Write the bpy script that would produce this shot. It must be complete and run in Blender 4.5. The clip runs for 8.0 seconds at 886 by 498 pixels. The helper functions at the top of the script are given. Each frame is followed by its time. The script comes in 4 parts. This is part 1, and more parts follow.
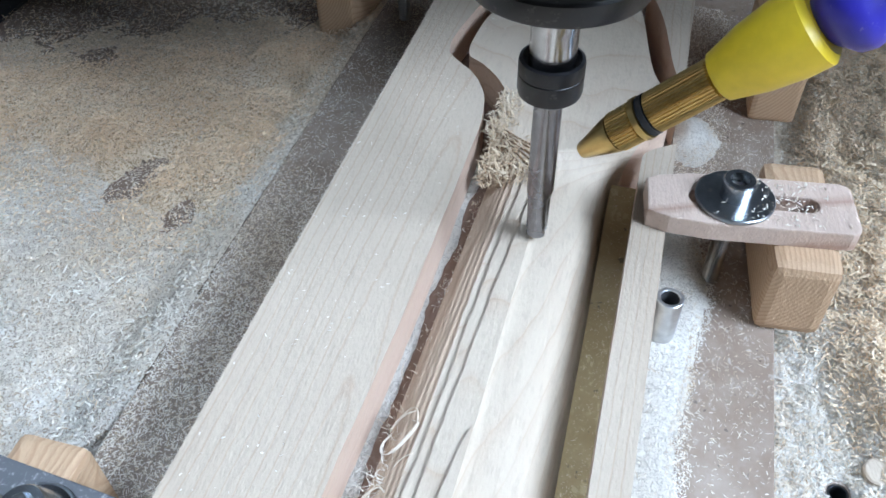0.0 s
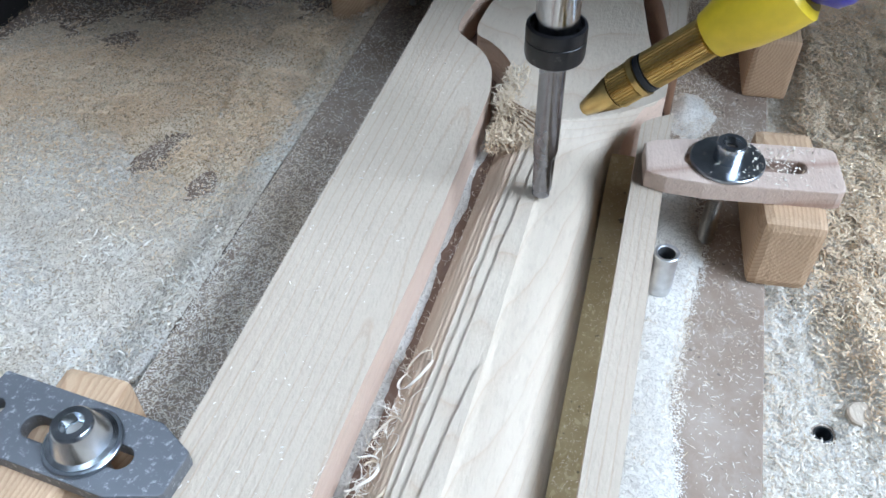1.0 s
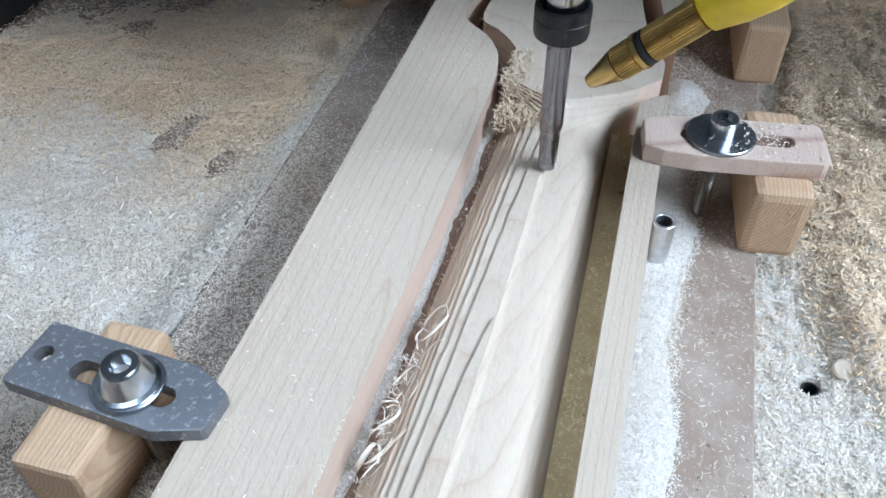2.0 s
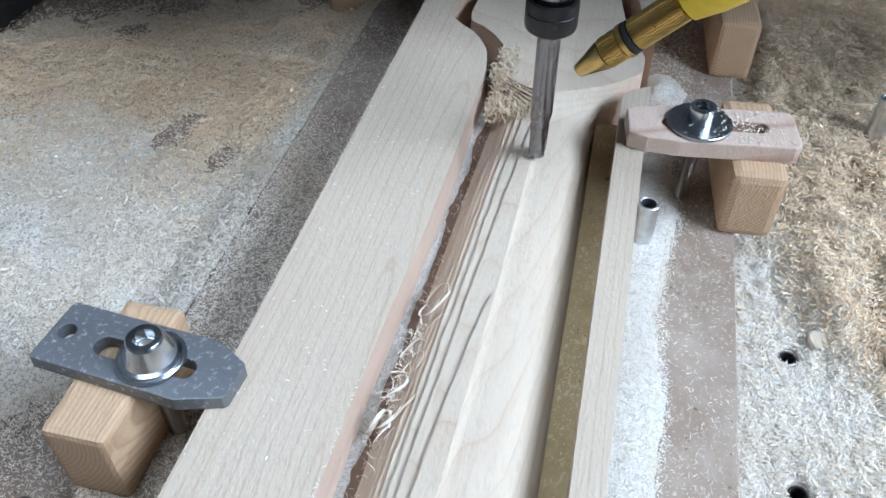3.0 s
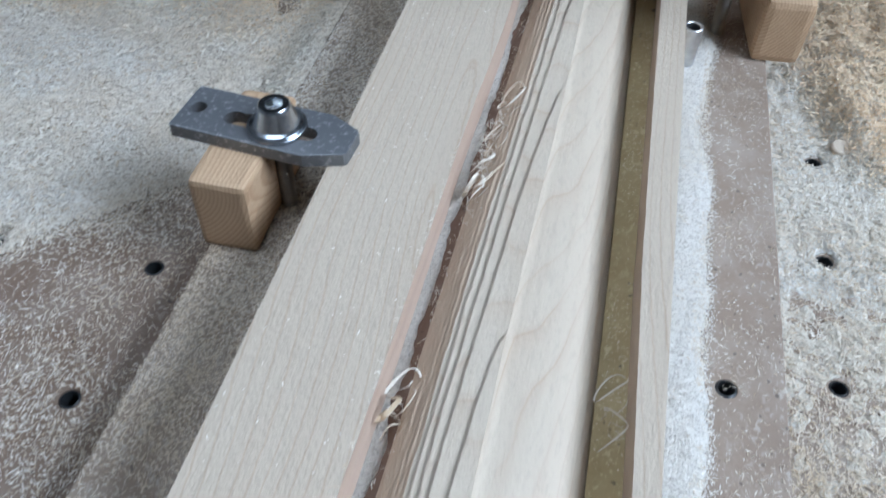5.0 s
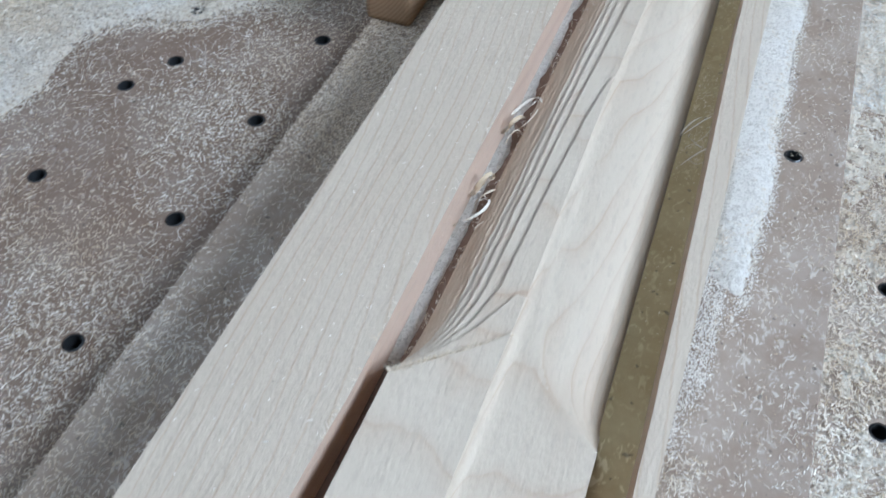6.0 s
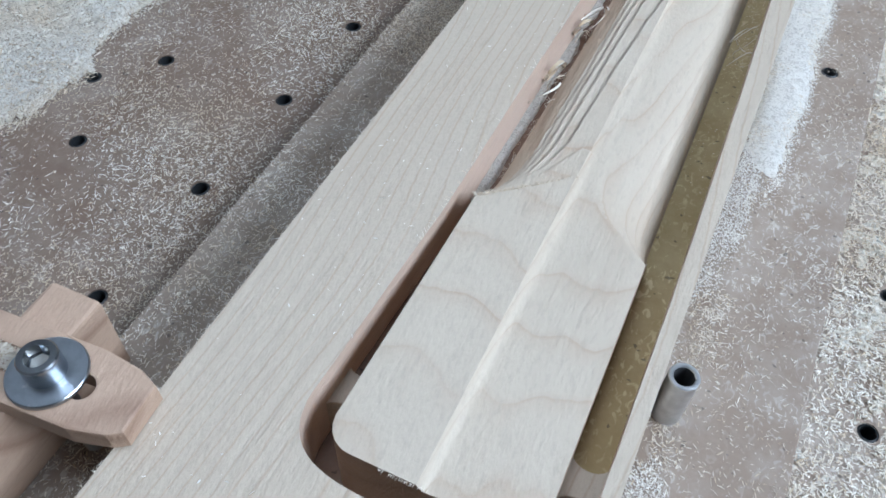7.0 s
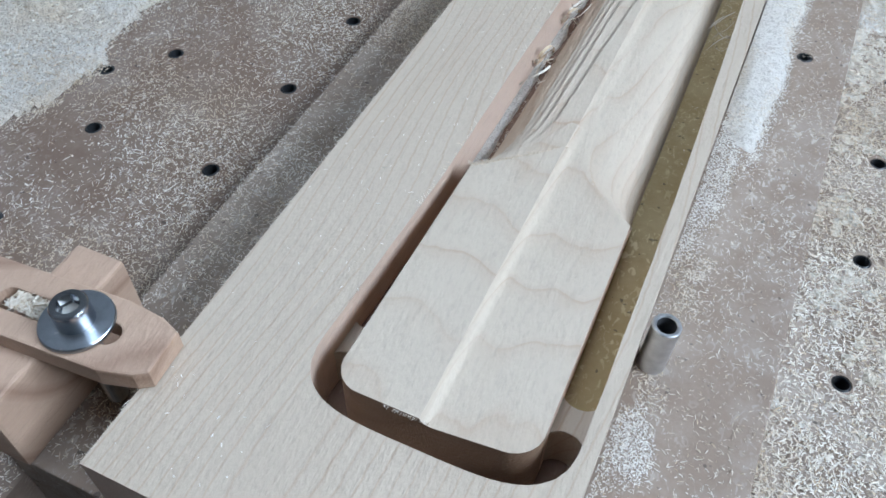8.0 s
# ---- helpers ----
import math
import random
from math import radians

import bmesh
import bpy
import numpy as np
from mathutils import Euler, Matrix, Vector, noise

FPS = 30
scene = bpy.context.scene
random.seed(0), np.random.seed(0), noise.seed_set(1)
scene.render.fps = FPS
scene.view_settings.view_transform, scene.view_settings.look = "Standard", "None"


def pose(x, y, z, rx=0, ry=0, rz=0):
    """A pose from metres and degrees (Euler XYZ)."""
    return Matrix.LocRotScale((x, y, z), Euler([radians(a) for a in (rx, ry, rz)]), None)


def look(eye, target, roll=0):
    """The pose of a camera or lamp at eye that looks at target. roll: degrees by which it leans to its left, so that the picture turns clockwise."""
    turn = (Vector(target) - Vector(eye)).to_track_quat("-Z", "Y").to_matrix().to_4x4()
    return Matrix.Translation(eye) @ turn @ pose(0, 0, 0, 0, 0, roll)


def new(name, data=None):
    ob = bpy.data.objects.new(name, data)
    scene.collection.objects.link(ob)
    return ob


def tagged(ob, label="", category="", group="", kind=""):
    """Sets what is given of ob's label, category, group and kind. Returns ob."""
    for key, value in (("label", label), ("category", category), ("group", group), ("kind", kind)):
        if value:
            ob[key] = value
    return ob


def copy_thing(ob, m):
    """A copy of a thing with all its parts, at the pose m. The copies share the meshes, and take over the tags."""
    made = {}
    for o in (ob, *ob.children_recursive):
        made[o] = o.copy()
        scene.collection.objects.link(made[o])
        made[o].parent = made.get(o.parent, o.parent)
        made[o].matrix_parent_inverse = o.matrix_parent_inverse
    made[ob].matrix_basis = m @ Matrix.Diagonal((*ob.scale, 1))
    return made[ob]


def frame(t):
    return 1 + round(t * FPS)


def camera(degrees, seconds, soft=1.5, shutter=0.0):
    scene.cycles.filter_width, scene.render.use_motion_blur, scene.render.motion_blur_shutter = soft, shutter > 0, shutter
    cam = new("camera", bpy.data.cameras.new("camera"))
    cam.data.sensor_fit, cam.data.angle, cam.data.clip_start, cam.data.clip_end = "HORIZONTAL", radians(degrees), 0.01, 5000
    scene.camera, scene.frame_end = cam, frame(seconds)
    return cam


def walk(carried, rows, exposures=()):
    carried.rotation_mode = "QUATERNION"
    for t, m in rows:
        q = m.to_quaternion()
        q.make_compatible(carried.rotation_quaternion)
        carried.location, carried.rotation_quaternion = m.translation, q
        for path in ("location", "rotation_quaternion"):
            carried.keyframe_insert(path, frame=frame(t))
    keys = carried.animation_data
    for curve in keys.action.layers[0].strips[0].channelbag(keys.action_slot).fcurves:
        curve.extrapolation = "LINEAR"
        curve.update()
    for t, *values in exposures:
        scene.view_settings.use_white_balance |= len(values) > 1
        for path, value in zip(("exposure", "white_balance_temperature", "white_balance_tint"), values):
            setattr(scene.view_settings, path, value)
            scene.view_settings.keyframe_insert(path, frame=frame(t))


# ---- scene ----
cam = camera(56.85, 8.0, shutter=0.2)
PATH = [
    (0.0, pose(0.02637, 0.22644, 0.22325, 44.303, 0.832, 15.660)),
    (0.5, pose(0.02716, 0.21476, 0.22194, 44.355, 0.914, 15.821)),
    (1.0, pose(0.02961, 0.20301, 0.22514, 44.624, 0.848, 15.793)),
    (1.5, pose(0.02921, 0.19192, 0.22681, 44.671, 0.641, 15.738)),
    (3.0, pose(0.02530, 0.16062, 0.23250, 45.705, -0.222, 13.622)),
    (3.5, pose(0.01470, 0.15558, 0.23244, 45.645, -0.493, 11.612)),
    (4.0, pose(0.00906, 0.14658, 0.23284, 45.621, -0.570, 8.999)),
    (4.2, pose(0.00932, 0.14324, 0.23156, 45.577, -0.700, 8.497)),
    (5.3, pose(0.00641, 0.06026, 0.21696, 40.915, -1.358, 15.288)),
    (5.5, pose(0.01111, 0.04212, 0.21619, 40.569, -1.276, 16.700)),
    (6.0, pose(0.02163, -0.00426, 0.21593, 39.072, -0.773, 21.278)),
    (6.5, pose(0.02552, -0.04101, 0.21454, 38.670, -0.998, 24.614)),
    (7.0, pose(0.03394, -0.06726, 0.22060, 38.924, -0.866, 25.431)),
    (7.5, pose(0.04008, -0.07944, 0.22196, 39.491, -0.529, 25.059)),
    (8.0, pose(0.04332, -0.08869, 0.22326, 40.163, -0.684, 24.832)),
]
EXPOSURES = [(0.0, 0.22, 6250, 10), (2.8, 0.10, 6350, 10), (4.2, 0.10, 6350, 10), (5.3, -0.36, 6350, 10), (6.5, -0.24, 6350, 10), (8.0, -0.26, 6400, 10)]
walk(cam, PATH, EXPOSURES)

# ---- light: an unseen workshop room, a window to the side and an added overhead fill ----
world = bpy.data.worlds.new("world")
scene.world = world
world.use_nodes = True
wnt = world.node_tree
sky = wnt.nodes.new("ShaderNodeTexSky")
sky.sky_type, sky.sun_disc = "NISHITA", False
sky.sun_elevation, sky.sun_rotation = radians(40), radians(120)
wnt.nodes["Background"].inputs[1].default_value = 0.1
wnt.links.new(sky.outputs[0], wnt.nodes["Background"].inputs[0])


def window_light(name, eye, target, width, height, watts, colour):
    data = bpy.data.lights.new(name, "AREA")
    data.shape, data.size, data.size_y, data.energy, data.color = "RECTANGLE", width, height, watts, colour
    ob = new(name, data)
    ob.matrix_world = look(eye, target)
    return ob


DAY = (0.655, 0.80, 1.0)
# soft fill from above, added to lift the left side; its source is unseen
window_light("overhead_fill", (-0.35, 0.15, 1.66), (-0.35, 0.15, 0.0), 0.8, 0.8, 11.0, DAY)
window_light("window_light_east", (1.09, 0.14, 0.98), (0.0, 0.14, 0.0), 0.9, 0.5, 37, DAY)

# ---- materials ----
class Mat:
    def __init__(self, name, rough=0.6, metal=0.0):
        self.m = bpy.data.materials.new(name)
        self.m.use_nodes = True
        self.t = self.m.node_tree
        self.b = self.t.nodes["Principled BSDF"]
        self.b.inputs["Roughness"].default_value = rough
        self.b.inputs["Metallic"].default_value = metal
        self.co = self.t.nodes.new("ShaderNodeTexCoord").outputs["Object"]

    def link(self, a, b):
        self.t.links.new(a, b)

    def mapped(self, scale=(1, 1, 1), rot=(0, 0, 0), loc=(0, 0, 0)):
        n = self.t.nodes.new("ShaderNodeMapping")
        n.inputs["Scale"].default_value, n.inputs["Rotation"].default_value, n.inputs["Location"].default_value = scale, rot, loc
        self.link(self.co, n.inputs[0])
        return n.outputs[0]

    def noise(self, scale, detail=4.0, vec=None, rough=0.5, distort=0.0):
        n = self.t.nodes.new("ShaderNodeTexNoise")
        n.inputs["Scale"].default_value, n.inputs["Detail"].default_value = scale, detail
        n.inputs["Roughness"].default_value, n.inputs["Distortion"].default_value = rough, distort
        self.link(vec or self.co, n.inputs["Vector"])
        return n.outputs[0]

    def ramp(self, fac, *stops):
        n = self.t.nodes.new("ShaderNodeValToRGB")
        e = n.color_ramp.elements
        while len(e) < len(stops):
            e.new(0.5)
        for k, (p, c) in enumerate(stops):
            e[k].position = p
            e[k].color = (c, c, c, 1) if isinstance(c, (int, float)) else (*c, 1)
        self.link(fac, n.inputs[0])
        return n.outputs[0]

    def mix(self, fac, a, b, mode="MIX"):
        n = self.t.nodes.new("ShaderNodeMix")
        n.data_type, n.blend_type = "RGBA", mode
        for sock, v in ((n.inputs[0], fac), (n.inputs[6], a), (n.inputs[7], b)):
            if isinstance(v, (int, float)):
                sock.default_value = v
            elif isinstance(v, tuple):
                sock.default_value = (*v, 1)
            else:
                self.link(v, sock)
        return n.outputs[2]

    def maths(self, op, a, b=0.0):
        n = self.t.nodes.new("ShaderNodeMath")
        n.operation = op
        for sock, v in ((n.inputs[0], a), (n.inputs[1], b)):
            if isinstance(v, (int, float)):
                sock.default_value = v
            else:
                self.link(v, sock)
        return n.outputs[0]

    def bump(self, height, strength=0.3, dist=0.001):
        n = self.t.nodes.new("ShaderNodeBump")
        n.inputs["Strength"].default_value, n.inputs["Distance"].default_value = strength, dist
        self.link(height, n.inputs["Height"])
        self.link(n.outputs[0], self.b.inputs["Normal"])

    def colour(self, c):
        if isinstance(c, tuple):
            self.b.inputs["Base Color"].default_value = (*c, 1)
        else:
            self.link(c, self.b.inputs["Base Color"])
        return self.m

    def island(self):
        return self.t.nodes.new("ShaderNodeNewGeometry").outputs["Random Per Island"]


def wood(name, pale, dark, ring, axis_tilt=(0.06, 0.02, 0.0), centre=(0.03, 0.0, -0.06), fibre=0.3, rough=0.62, contrast=0.55, sharp=False, bend=0.0):
    """Timber grown in rings about an axis along y, with long fibres."""
    m = Mat(name, rough)
    v = m.mapped((1, 1, 1), axis_tilt, centre)
    warp = m.noise(7.0, 2.0, m.mapped((1, 0.35, 1)))
    n = m.t.nodes.new("ShaderNodeVectorMath")
    n.operation = "MULTIPLY_ADD"
    c = m.t.nodes.new("ShaderNodeCombineXYZ")
    for s in c.inputs:
        m.link(m.maths("SUBTRACT", warp, 0.5), s)
    m.link(c.outputs[0], n.inputs[0])
    n.inputs[1].default_value = (0.06, 0.0, 0.06)
    if bend:
        sep = m.t.nodes.new("ShaderNodeSeparateXYZ")
        m.link(m.co, sep.inputs[0])
        lift = m.t.nodes.new("ShaderNodeCombineXYZ")
        m.link(m.maths("MULTIPLY", m.maths("MINIMUM", sep.outputs[1], 0.12), bend), lift.inputs[2])
        add = m.t.nodes.new("ShaderNodeVectorMath")
        m.link(v, add.inputs[0])
        m.link(lift.outputs[0], add.inputs[1])
        v = add.outputs[0]
    m.link(v, n.inputs[2])
    w = m.t.nodes.new("ShaderNodeTexWave")
    w.wave_type, w.rings_direction = "RINGS", "Y"
    w.wave_profile = "SAW" if sharp else "SIN"
    w.inputs["Scale"].default_value = ring
    w.inputs["Distortion"].default_value, w.inputs["Detail"].default_value, w.inputs["Detail Scale"].default_value = 0.9, 2.0, 2.0
    m.link(n.outputs[0], w.inputs["Vector"])
    rings = m.ramp(w.outputs["Fac"], *(((0.0, 0.0), (0.45, 0.12), (0.88, 1.0), (1.0, 0.3)) if sharp else ((0.0, 0.0), (0.86, 0.06), (0.985, 0.65), (1.0, 1.0))))
    strands = m.noise(260.0, 3.0, m.mapped((1.0, 0.035, 1.0)))
    blot = m.noise(28.0, 3.0, m.mapped((1, 0.3, 1)))
    f = m.maths("MULTIPLY", rings, contrast)
    f = m.maths("ADD", f, m.maths("MULTIPLY", m.maths("SUBTRACT", strands, 0.5), fibre))
    f = m.maths("ADD", f, m.maths("MULTIPLY", m.maths("SUBTRACT", blot, 0.5), 0.45))
    pores = m.ramp(m.noise(900.0, 1.0, m.mapped((1.0, 0.08, 1.0))), (0.62, 0.0), (0.75, 1.0))
    col = m.mix(f, pale, dark)
    col = m.mix(m.ramp(m.noise(700.0, 3.0, m.mapped((1.0, 0.3, 1.0))), (0.50, 0.0), (0.72, 0.30)), col, tuple(k * 0.78 for k in pale))
    col = m.mix(m.maths("MULTIPLY", pores, 0.16), col, tuple(k * 0.5 for k in dark))
    m.bump(m.maths("ADD", strands, m.maths("MULTIPLY", m.noise(1100.0, 3.0, m.mapped((1.0, 0.4, 1.0))), 0.9)), 0.5, 0.0007)
    return m.colour(col)


MAPLE = wood("maple", (0.53, 0.44, 0.34), (0.44, 0.315, 0.22), 95.0, (0.03, 0.02, 0.0), (0.03, 0.0, -0.05), contrast=0.65, fibre=0.65)


def layered_maple(name):
    """Flat-sawn maple: thin growth layers that dip along y and ripple, cut open by the carving."""
    m = Mat(name, 0.6)
    sep = m.t.nodes.new("ShaderNodeSeparateXYZ")
    m.link(m.co, sep.inputs[0])
    ripple = m.noise(19.0, 2.0, m.mapped((1.3, 0.5, 0.5)))
    fine = m.noise(120.0, 2.0, m.mapped((1.0, 0.5, 1.0)))
    h = m.maths("ADD", sep.outputs[2], m.maths("MULTIPLY", sep.outputs[1], 0.085))
    h = m.maths("ADD", h, m.maths("MULTIPLY", ripple, 0.0062))
    h = m.maths("ADD", h, m.maths("MULTIPLY", fine, 0.0007))
    phase = m.maths("FRACT", m.maths("MULTIPLY", h, 420.0))
    line = m.ramp(phase, (0.0, 0.35), (0.10, 0.0), (0.62, 0.08), (0.90, 0.45), (0.97, 1.0), (1.0, 0.35))
    strength = m.ramp(m.noise(30.0, 2.0), (0.30, 0.20), (0.70, 0.66))
    strands = m.noise(300.0, 3.0, m.mapped((1.0, 0.05, 1.0)))
    blot = m.noise(34.0, 4.0, m.mapped((1, 0.4, 1)))
    f = m.maths("MULTIPLY", line, strength)
    f = m.maths("ADD", f, m.maths("MULTIPLY", m.maths("SUBTRACT", strands, 0.5), 0.35))
    f = m.maths("ADD", f, m.maths("MULTIPLY", m.maths("SUBTRACT", blot, 0.5), 0.5))
    col = m.mix(f, (0.56, 0.47, 0.365), (0.42, 0.28, 0.185))
    flecks = m.ramp(m.noise(620.0, 2.0, m.mapped((1.0, 0.28, 1.0))), (0.54, 0.0), (0.68, 0.40))
    col = m.mix(flecks, col, (0.45, 0.37, 0.285))
    m.bump(m.maths("ADD", strands, m.noise(900.0, 3.0, m.mapped((1.0, 0.4, 1.0)))), 0.45, 0.0006)
    return m.colour(col)


MAPLE_NECK = layered_maple("maple_neck")
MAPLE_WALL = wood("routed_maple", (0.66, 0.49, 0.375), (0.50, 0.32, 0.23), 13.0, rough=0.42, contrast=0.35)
# maple darkened to stand in for shade on the heel end and deep risers
SHADED_CUT = wood("shaded_maple", (0.30, 0.195, 0.125), (0.19, 0.115, 0.07), 13.0, rough=0.5, contrast=0.4)
PINE = wood("pine", (0.56, 0.38, 0.235), (0.36, 0.20, 0.105), 230.0, (0.2, 0.1, 0.1), (0.01, 0.0, -0.02), rough=0.6, contrast=0.55, sharp=True)
# browner torn cut; on upper risers it also paints the shade between steps
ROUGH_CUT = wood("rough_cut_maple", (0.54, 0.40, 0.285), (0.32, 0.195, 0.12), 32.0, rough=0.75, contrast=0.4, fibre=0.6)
BEECH = wood("beech", (0.62, 0.48, 0.39), (0.38, 0.23, 0.165), 22.0, (0.0, 0.05, 1.45), (0.02, 0.0, -0.03), rough=0.6, contrast=0.75)
BEECH_DARK = wood("worn_beech", (0.50, 0.34, 0.24), (0.33, 0.20, 0.135), 16.0, (0.1, 0.05, 1.2), (0.02, 0.0, -0.05), rough=0.55, contrast=0.9)


def fibreboard(name, base, dark, dust, coverage):
    """MDF with ground-in pale dust and fine flecks."""
    m = Mat(name, 0.75)
    tone = m.noise(9.0, 4.0)
    grain = m.noise(650.0, 3.0)
    f = m.maths("ADD", m.maths("MULTIPLY", tone, 0.7), m.maths("MULTIPLY", grain, 0.4))
    col = m.mix(f, base, dark)
    flecks = m.ramp(m.noise(420.0, 2.0, m.mapped((1.0, 0.6, 1.0)), distort=1.5), (0.57, 0.0), (0.66, 1.0))
    patch = m.ramp(m.noise(22.0, 4.0, rough=0.65), (0.40, 0.1), (0.66, 1.0))
    col = m.mix(m.maths("MULTIPLY", m.maths("MULTIPLY", flecks, patch), coverage), col, dust)
    haze = m.ramp(m.noise(40.0, 5.0, rough=0.7), (0.42, 0.0), (0.8, 0.55))
    col = m.mix(m.maths("MULTIPLY", haze, coverage), col, dust)
    specks = m.ramp(m.noise(380.0, 1.0), (0.72, 0.0), (0.76, 1.0))
    col = m.mix(m.maths("MULTIPLY", specks, 0.6), col, (0.03, 0.025, 0.02))
    m.bump(grain, 0.25, 0.0004)
    return m.colour(col)


DUST = (0.72, 0.66, 0.58)
MDF = fibreboard("mdf_bed", (0.225, 0.15, 0.105), (0.15, 0.098, 0.068), DUST, 0.35)
MDF_STRIP = fibreboard("mdf_strip", (0.31, 0.232, 0.175), (0.215, 0.155, 0.115), DUST, 0.55)
MDF_DUSTY = fibreboard("dusty_mdf", (0.33, 0.25, 0.19), (0.24, 0.17, 0.125), DUST, 1.0)
MDF_OILED = fibreboard("oiled_mdf", (0.44, 0.32, 0.15), (0.28, 0.19, 0.08), (0.66, 0.54, 0.32), 0.8)
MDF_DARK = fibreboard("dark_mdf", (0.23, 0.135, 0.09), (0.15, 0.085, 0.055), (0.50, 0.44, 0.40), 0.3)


def shaving(name, a, b, c, rough=0.7):
    m = Mat(name, rough)
    col = m.ramp(m.island(), (0.0, a), (0.55, b), (1.0, c))
    col = m.mix(m.ramp(m.noise(14.0, 3.0), (0.42, 0.0), (0.68, 0.8)), col, c, "MIX")
    m.b.inputs["Subsurface Weight"].default_value = 0.0
    return m.colour(col)


CHIPS = shaving("pale_chips", (0.88, 0.83, 0.74), (0.78, 0.71, 0.60), (0.56, 0.43, 0.29))
GOLD_CHIPS = shaving("golden_chips", (0.88, 0.74, 0.54), (0.79, 0.62, 0.43), (0.66, 0.46, 0.28))
TORN = shaving("torn_wood", (0.82, 0.74, 0.60), (0.74, 0.62, 0.46), (0.58, 0.43, 0.28))
WHITE_DUST = shaving("white_dust", (0.86, 0.83, 0.78), (0.80, 0.75, 0.68), (0.74, 0.68, 0.60))


def bed_of_dust(name, pale, warm, dark, drift=None):
    """Matted dust; drift: the y from which the heaped shavings turn golden."""
    m = Mat(name, 0.85)
    f = m.noise(640.0, 4.0, distort=1.8, rough=0.6)
    col = m.mix(m.ramp(m.noise(16.0, 4.0), (0.42, 0.0), (0.66, 0.7)), pale, warm)
    if drift:
        sep = m.t.nodes.new("ShaderNodeSeparateXYZ")
        m.link(m.co, sep.inputs[0])
        g = m.maths("ADD", sep.outputs[1], m.maths("MULTIPLY", m.maths("SUBTRACT", m.noise(11.0, 5.0, rough=0.6), 0.5), 0.28))
        g = m.maths("MULTIPLY", m.maths("SUBTRACT", g, drift), 14.0)
        col = m.mix(m.ramp(g, (0.1, 0.0), (0.9, 0.85)), col, tuple(k * 0.92 for k in warm))
    # low spots of the bump noise coloured dark, as shade in the crevices
    col = m.mix(m.ramp(f, (0.40, 1.0), (0.52, 0.0)), col, dark)
    m.bump(f, 1.0, 0.0016)
    return m.colour(col)


DUST_BED = bed_of_dust("dust_bed", (0.83, 0.78, 0.70), (0.74, 0.58, 0.40), (0.42, 0.33, 0.24), 0.44)
GREY_BED = bed_of_dust("grey_dust_bed", (0.81, 0.78, 0.72), (0.82, 0.70, 0.53), (0.60, 0.50, 0.38), 0.40)
FINE_DUST = bed_of_dust("fine_dust", (0.86, 0.82, 0.75), (0.80, 0.74, 0.65), (0.60, 0.55, 0.48))
GOLD_BED = bed_of_dust("golden_dust_bed", (0.80, 0.69, 0.54), (0.74, 0.57, 0.38), (0.36, 0.23, 0.12))


def metal(name, col, rough, scratch=0.15, spots=None):
    m = Mat(name, rough, 1.0)
    n = m.noise(90.0, 4.0)
    m.link(m.maths("ADD", m.maths("MULTIPLY", n, scratch), rough - scratch * 0.5), m.b.inputs["Roughness"])
    c = m.mix(m.ramp(m.noise(300.0, 3.0), (0.4, 0.0), (0.7, 1.0)), col, tuple(k * 0.82 for k in col))
    if spots:
        c = m.mix(m.ramp(m.noise(240.0, 3.0), (0.64, 0.0), (0.72, 0.7)), c, spots)
    m.bump(m.noise(700.0, 2.0), 0.06, 0.0003)
    return m.colour(c)


ZINC = metal("zinc_plated_steel", (0.64, 0.68, 0.72), 0.22)
WASHER = metal("dull_zinc_washer", (0.40, 0.43, 0.46), 0.30, spots=(0.62, 0.62, 0.60))
BRIGHT = metal("bright_steel", (0.55, 0.56, 0.58), 0.2)
CUTTER = metal("carbide", (0.30, 0.30, 0.32), 0.26)
BRASS = metal("brass", (0.62, 0.44, 0.17), 0.3)
ALU = metal("sawn_aluminium", (0.70, 0.71, 0.72), 0.42)
THREAD = metal("thread_steel", (0.36, 0.34, 0.31), 0.38)


def plain(name, col, rough, dusty=0.0, grain=300.0):
    m = Mat(name, rough)
    c = m.mix(m.noise(grain, 3.0), tuple(k * 1.12 for k in col), tuple(k * 0.86 for k in col))
    if dusty:
        c = m.mix(m.ramp(m.noise(260.0, 4.0, rough=0.7), (0.60, 0.0), (0.74, dusty)), c, (0.7, 0.66, 0.6))
    m.bump(m.noise(800.0, 2.0), 0.1, 0.0003)
    return m.colour(c)


def plate_steel():
    m = Mat("dusty_dark_steel", 0.48, 0.55)
    c = m.mix(m.noise(55.0, 5.0), (0.14, 0.147, 0.158), (0.22, 0.228, 0.24))
    c = m.mix(m.ramp(m.noise(430.0, 5.0, rough=0.75), (0.55, 0.0), (0.66, 0.7)), c, (0.60, 0.60, 0.60))
    m.bump(m.noise(500.0, 3.0), 0.15, 0.0003)
    return m.colour(c)


PLATE = plate_steel()
BLACK = plain("black_oxide", (0.018, 0.018, 0.02), 0.32, 0.12)
BORE = plain("grimy_shaded_bore", (0.05, 0.05, 0.052), 0.7)
BLACK_MATT = plain("black_rubber", (0.02, 0.02, 0.022), 0.6)
INSERT = plain("black_insert", (0.025, 0.028, 0.03), 0.35)
BLUE = plain("blue_plastic", (0.035, 0.03, 0.36), 0.32, 0.25)
YELLOW = plain("yellow_plastic", (0.78, 0.56, 0.03), 0.35)
WALL = plain("painted_wall", (0.24, 0.24, 0.235), 0.85, 0.0, 20.0)
FLOOR = plain("concrete_floor", (0.18, 0.175, 0.17), 0.85, 0.0, 12.0)
GLASS = Mat("glass", 0.05)
GLASS.b.inputs["Transmission Weight"].default_value = 1.0
GLASS = GLASS.colour((0.95, 0.97, 0.97))


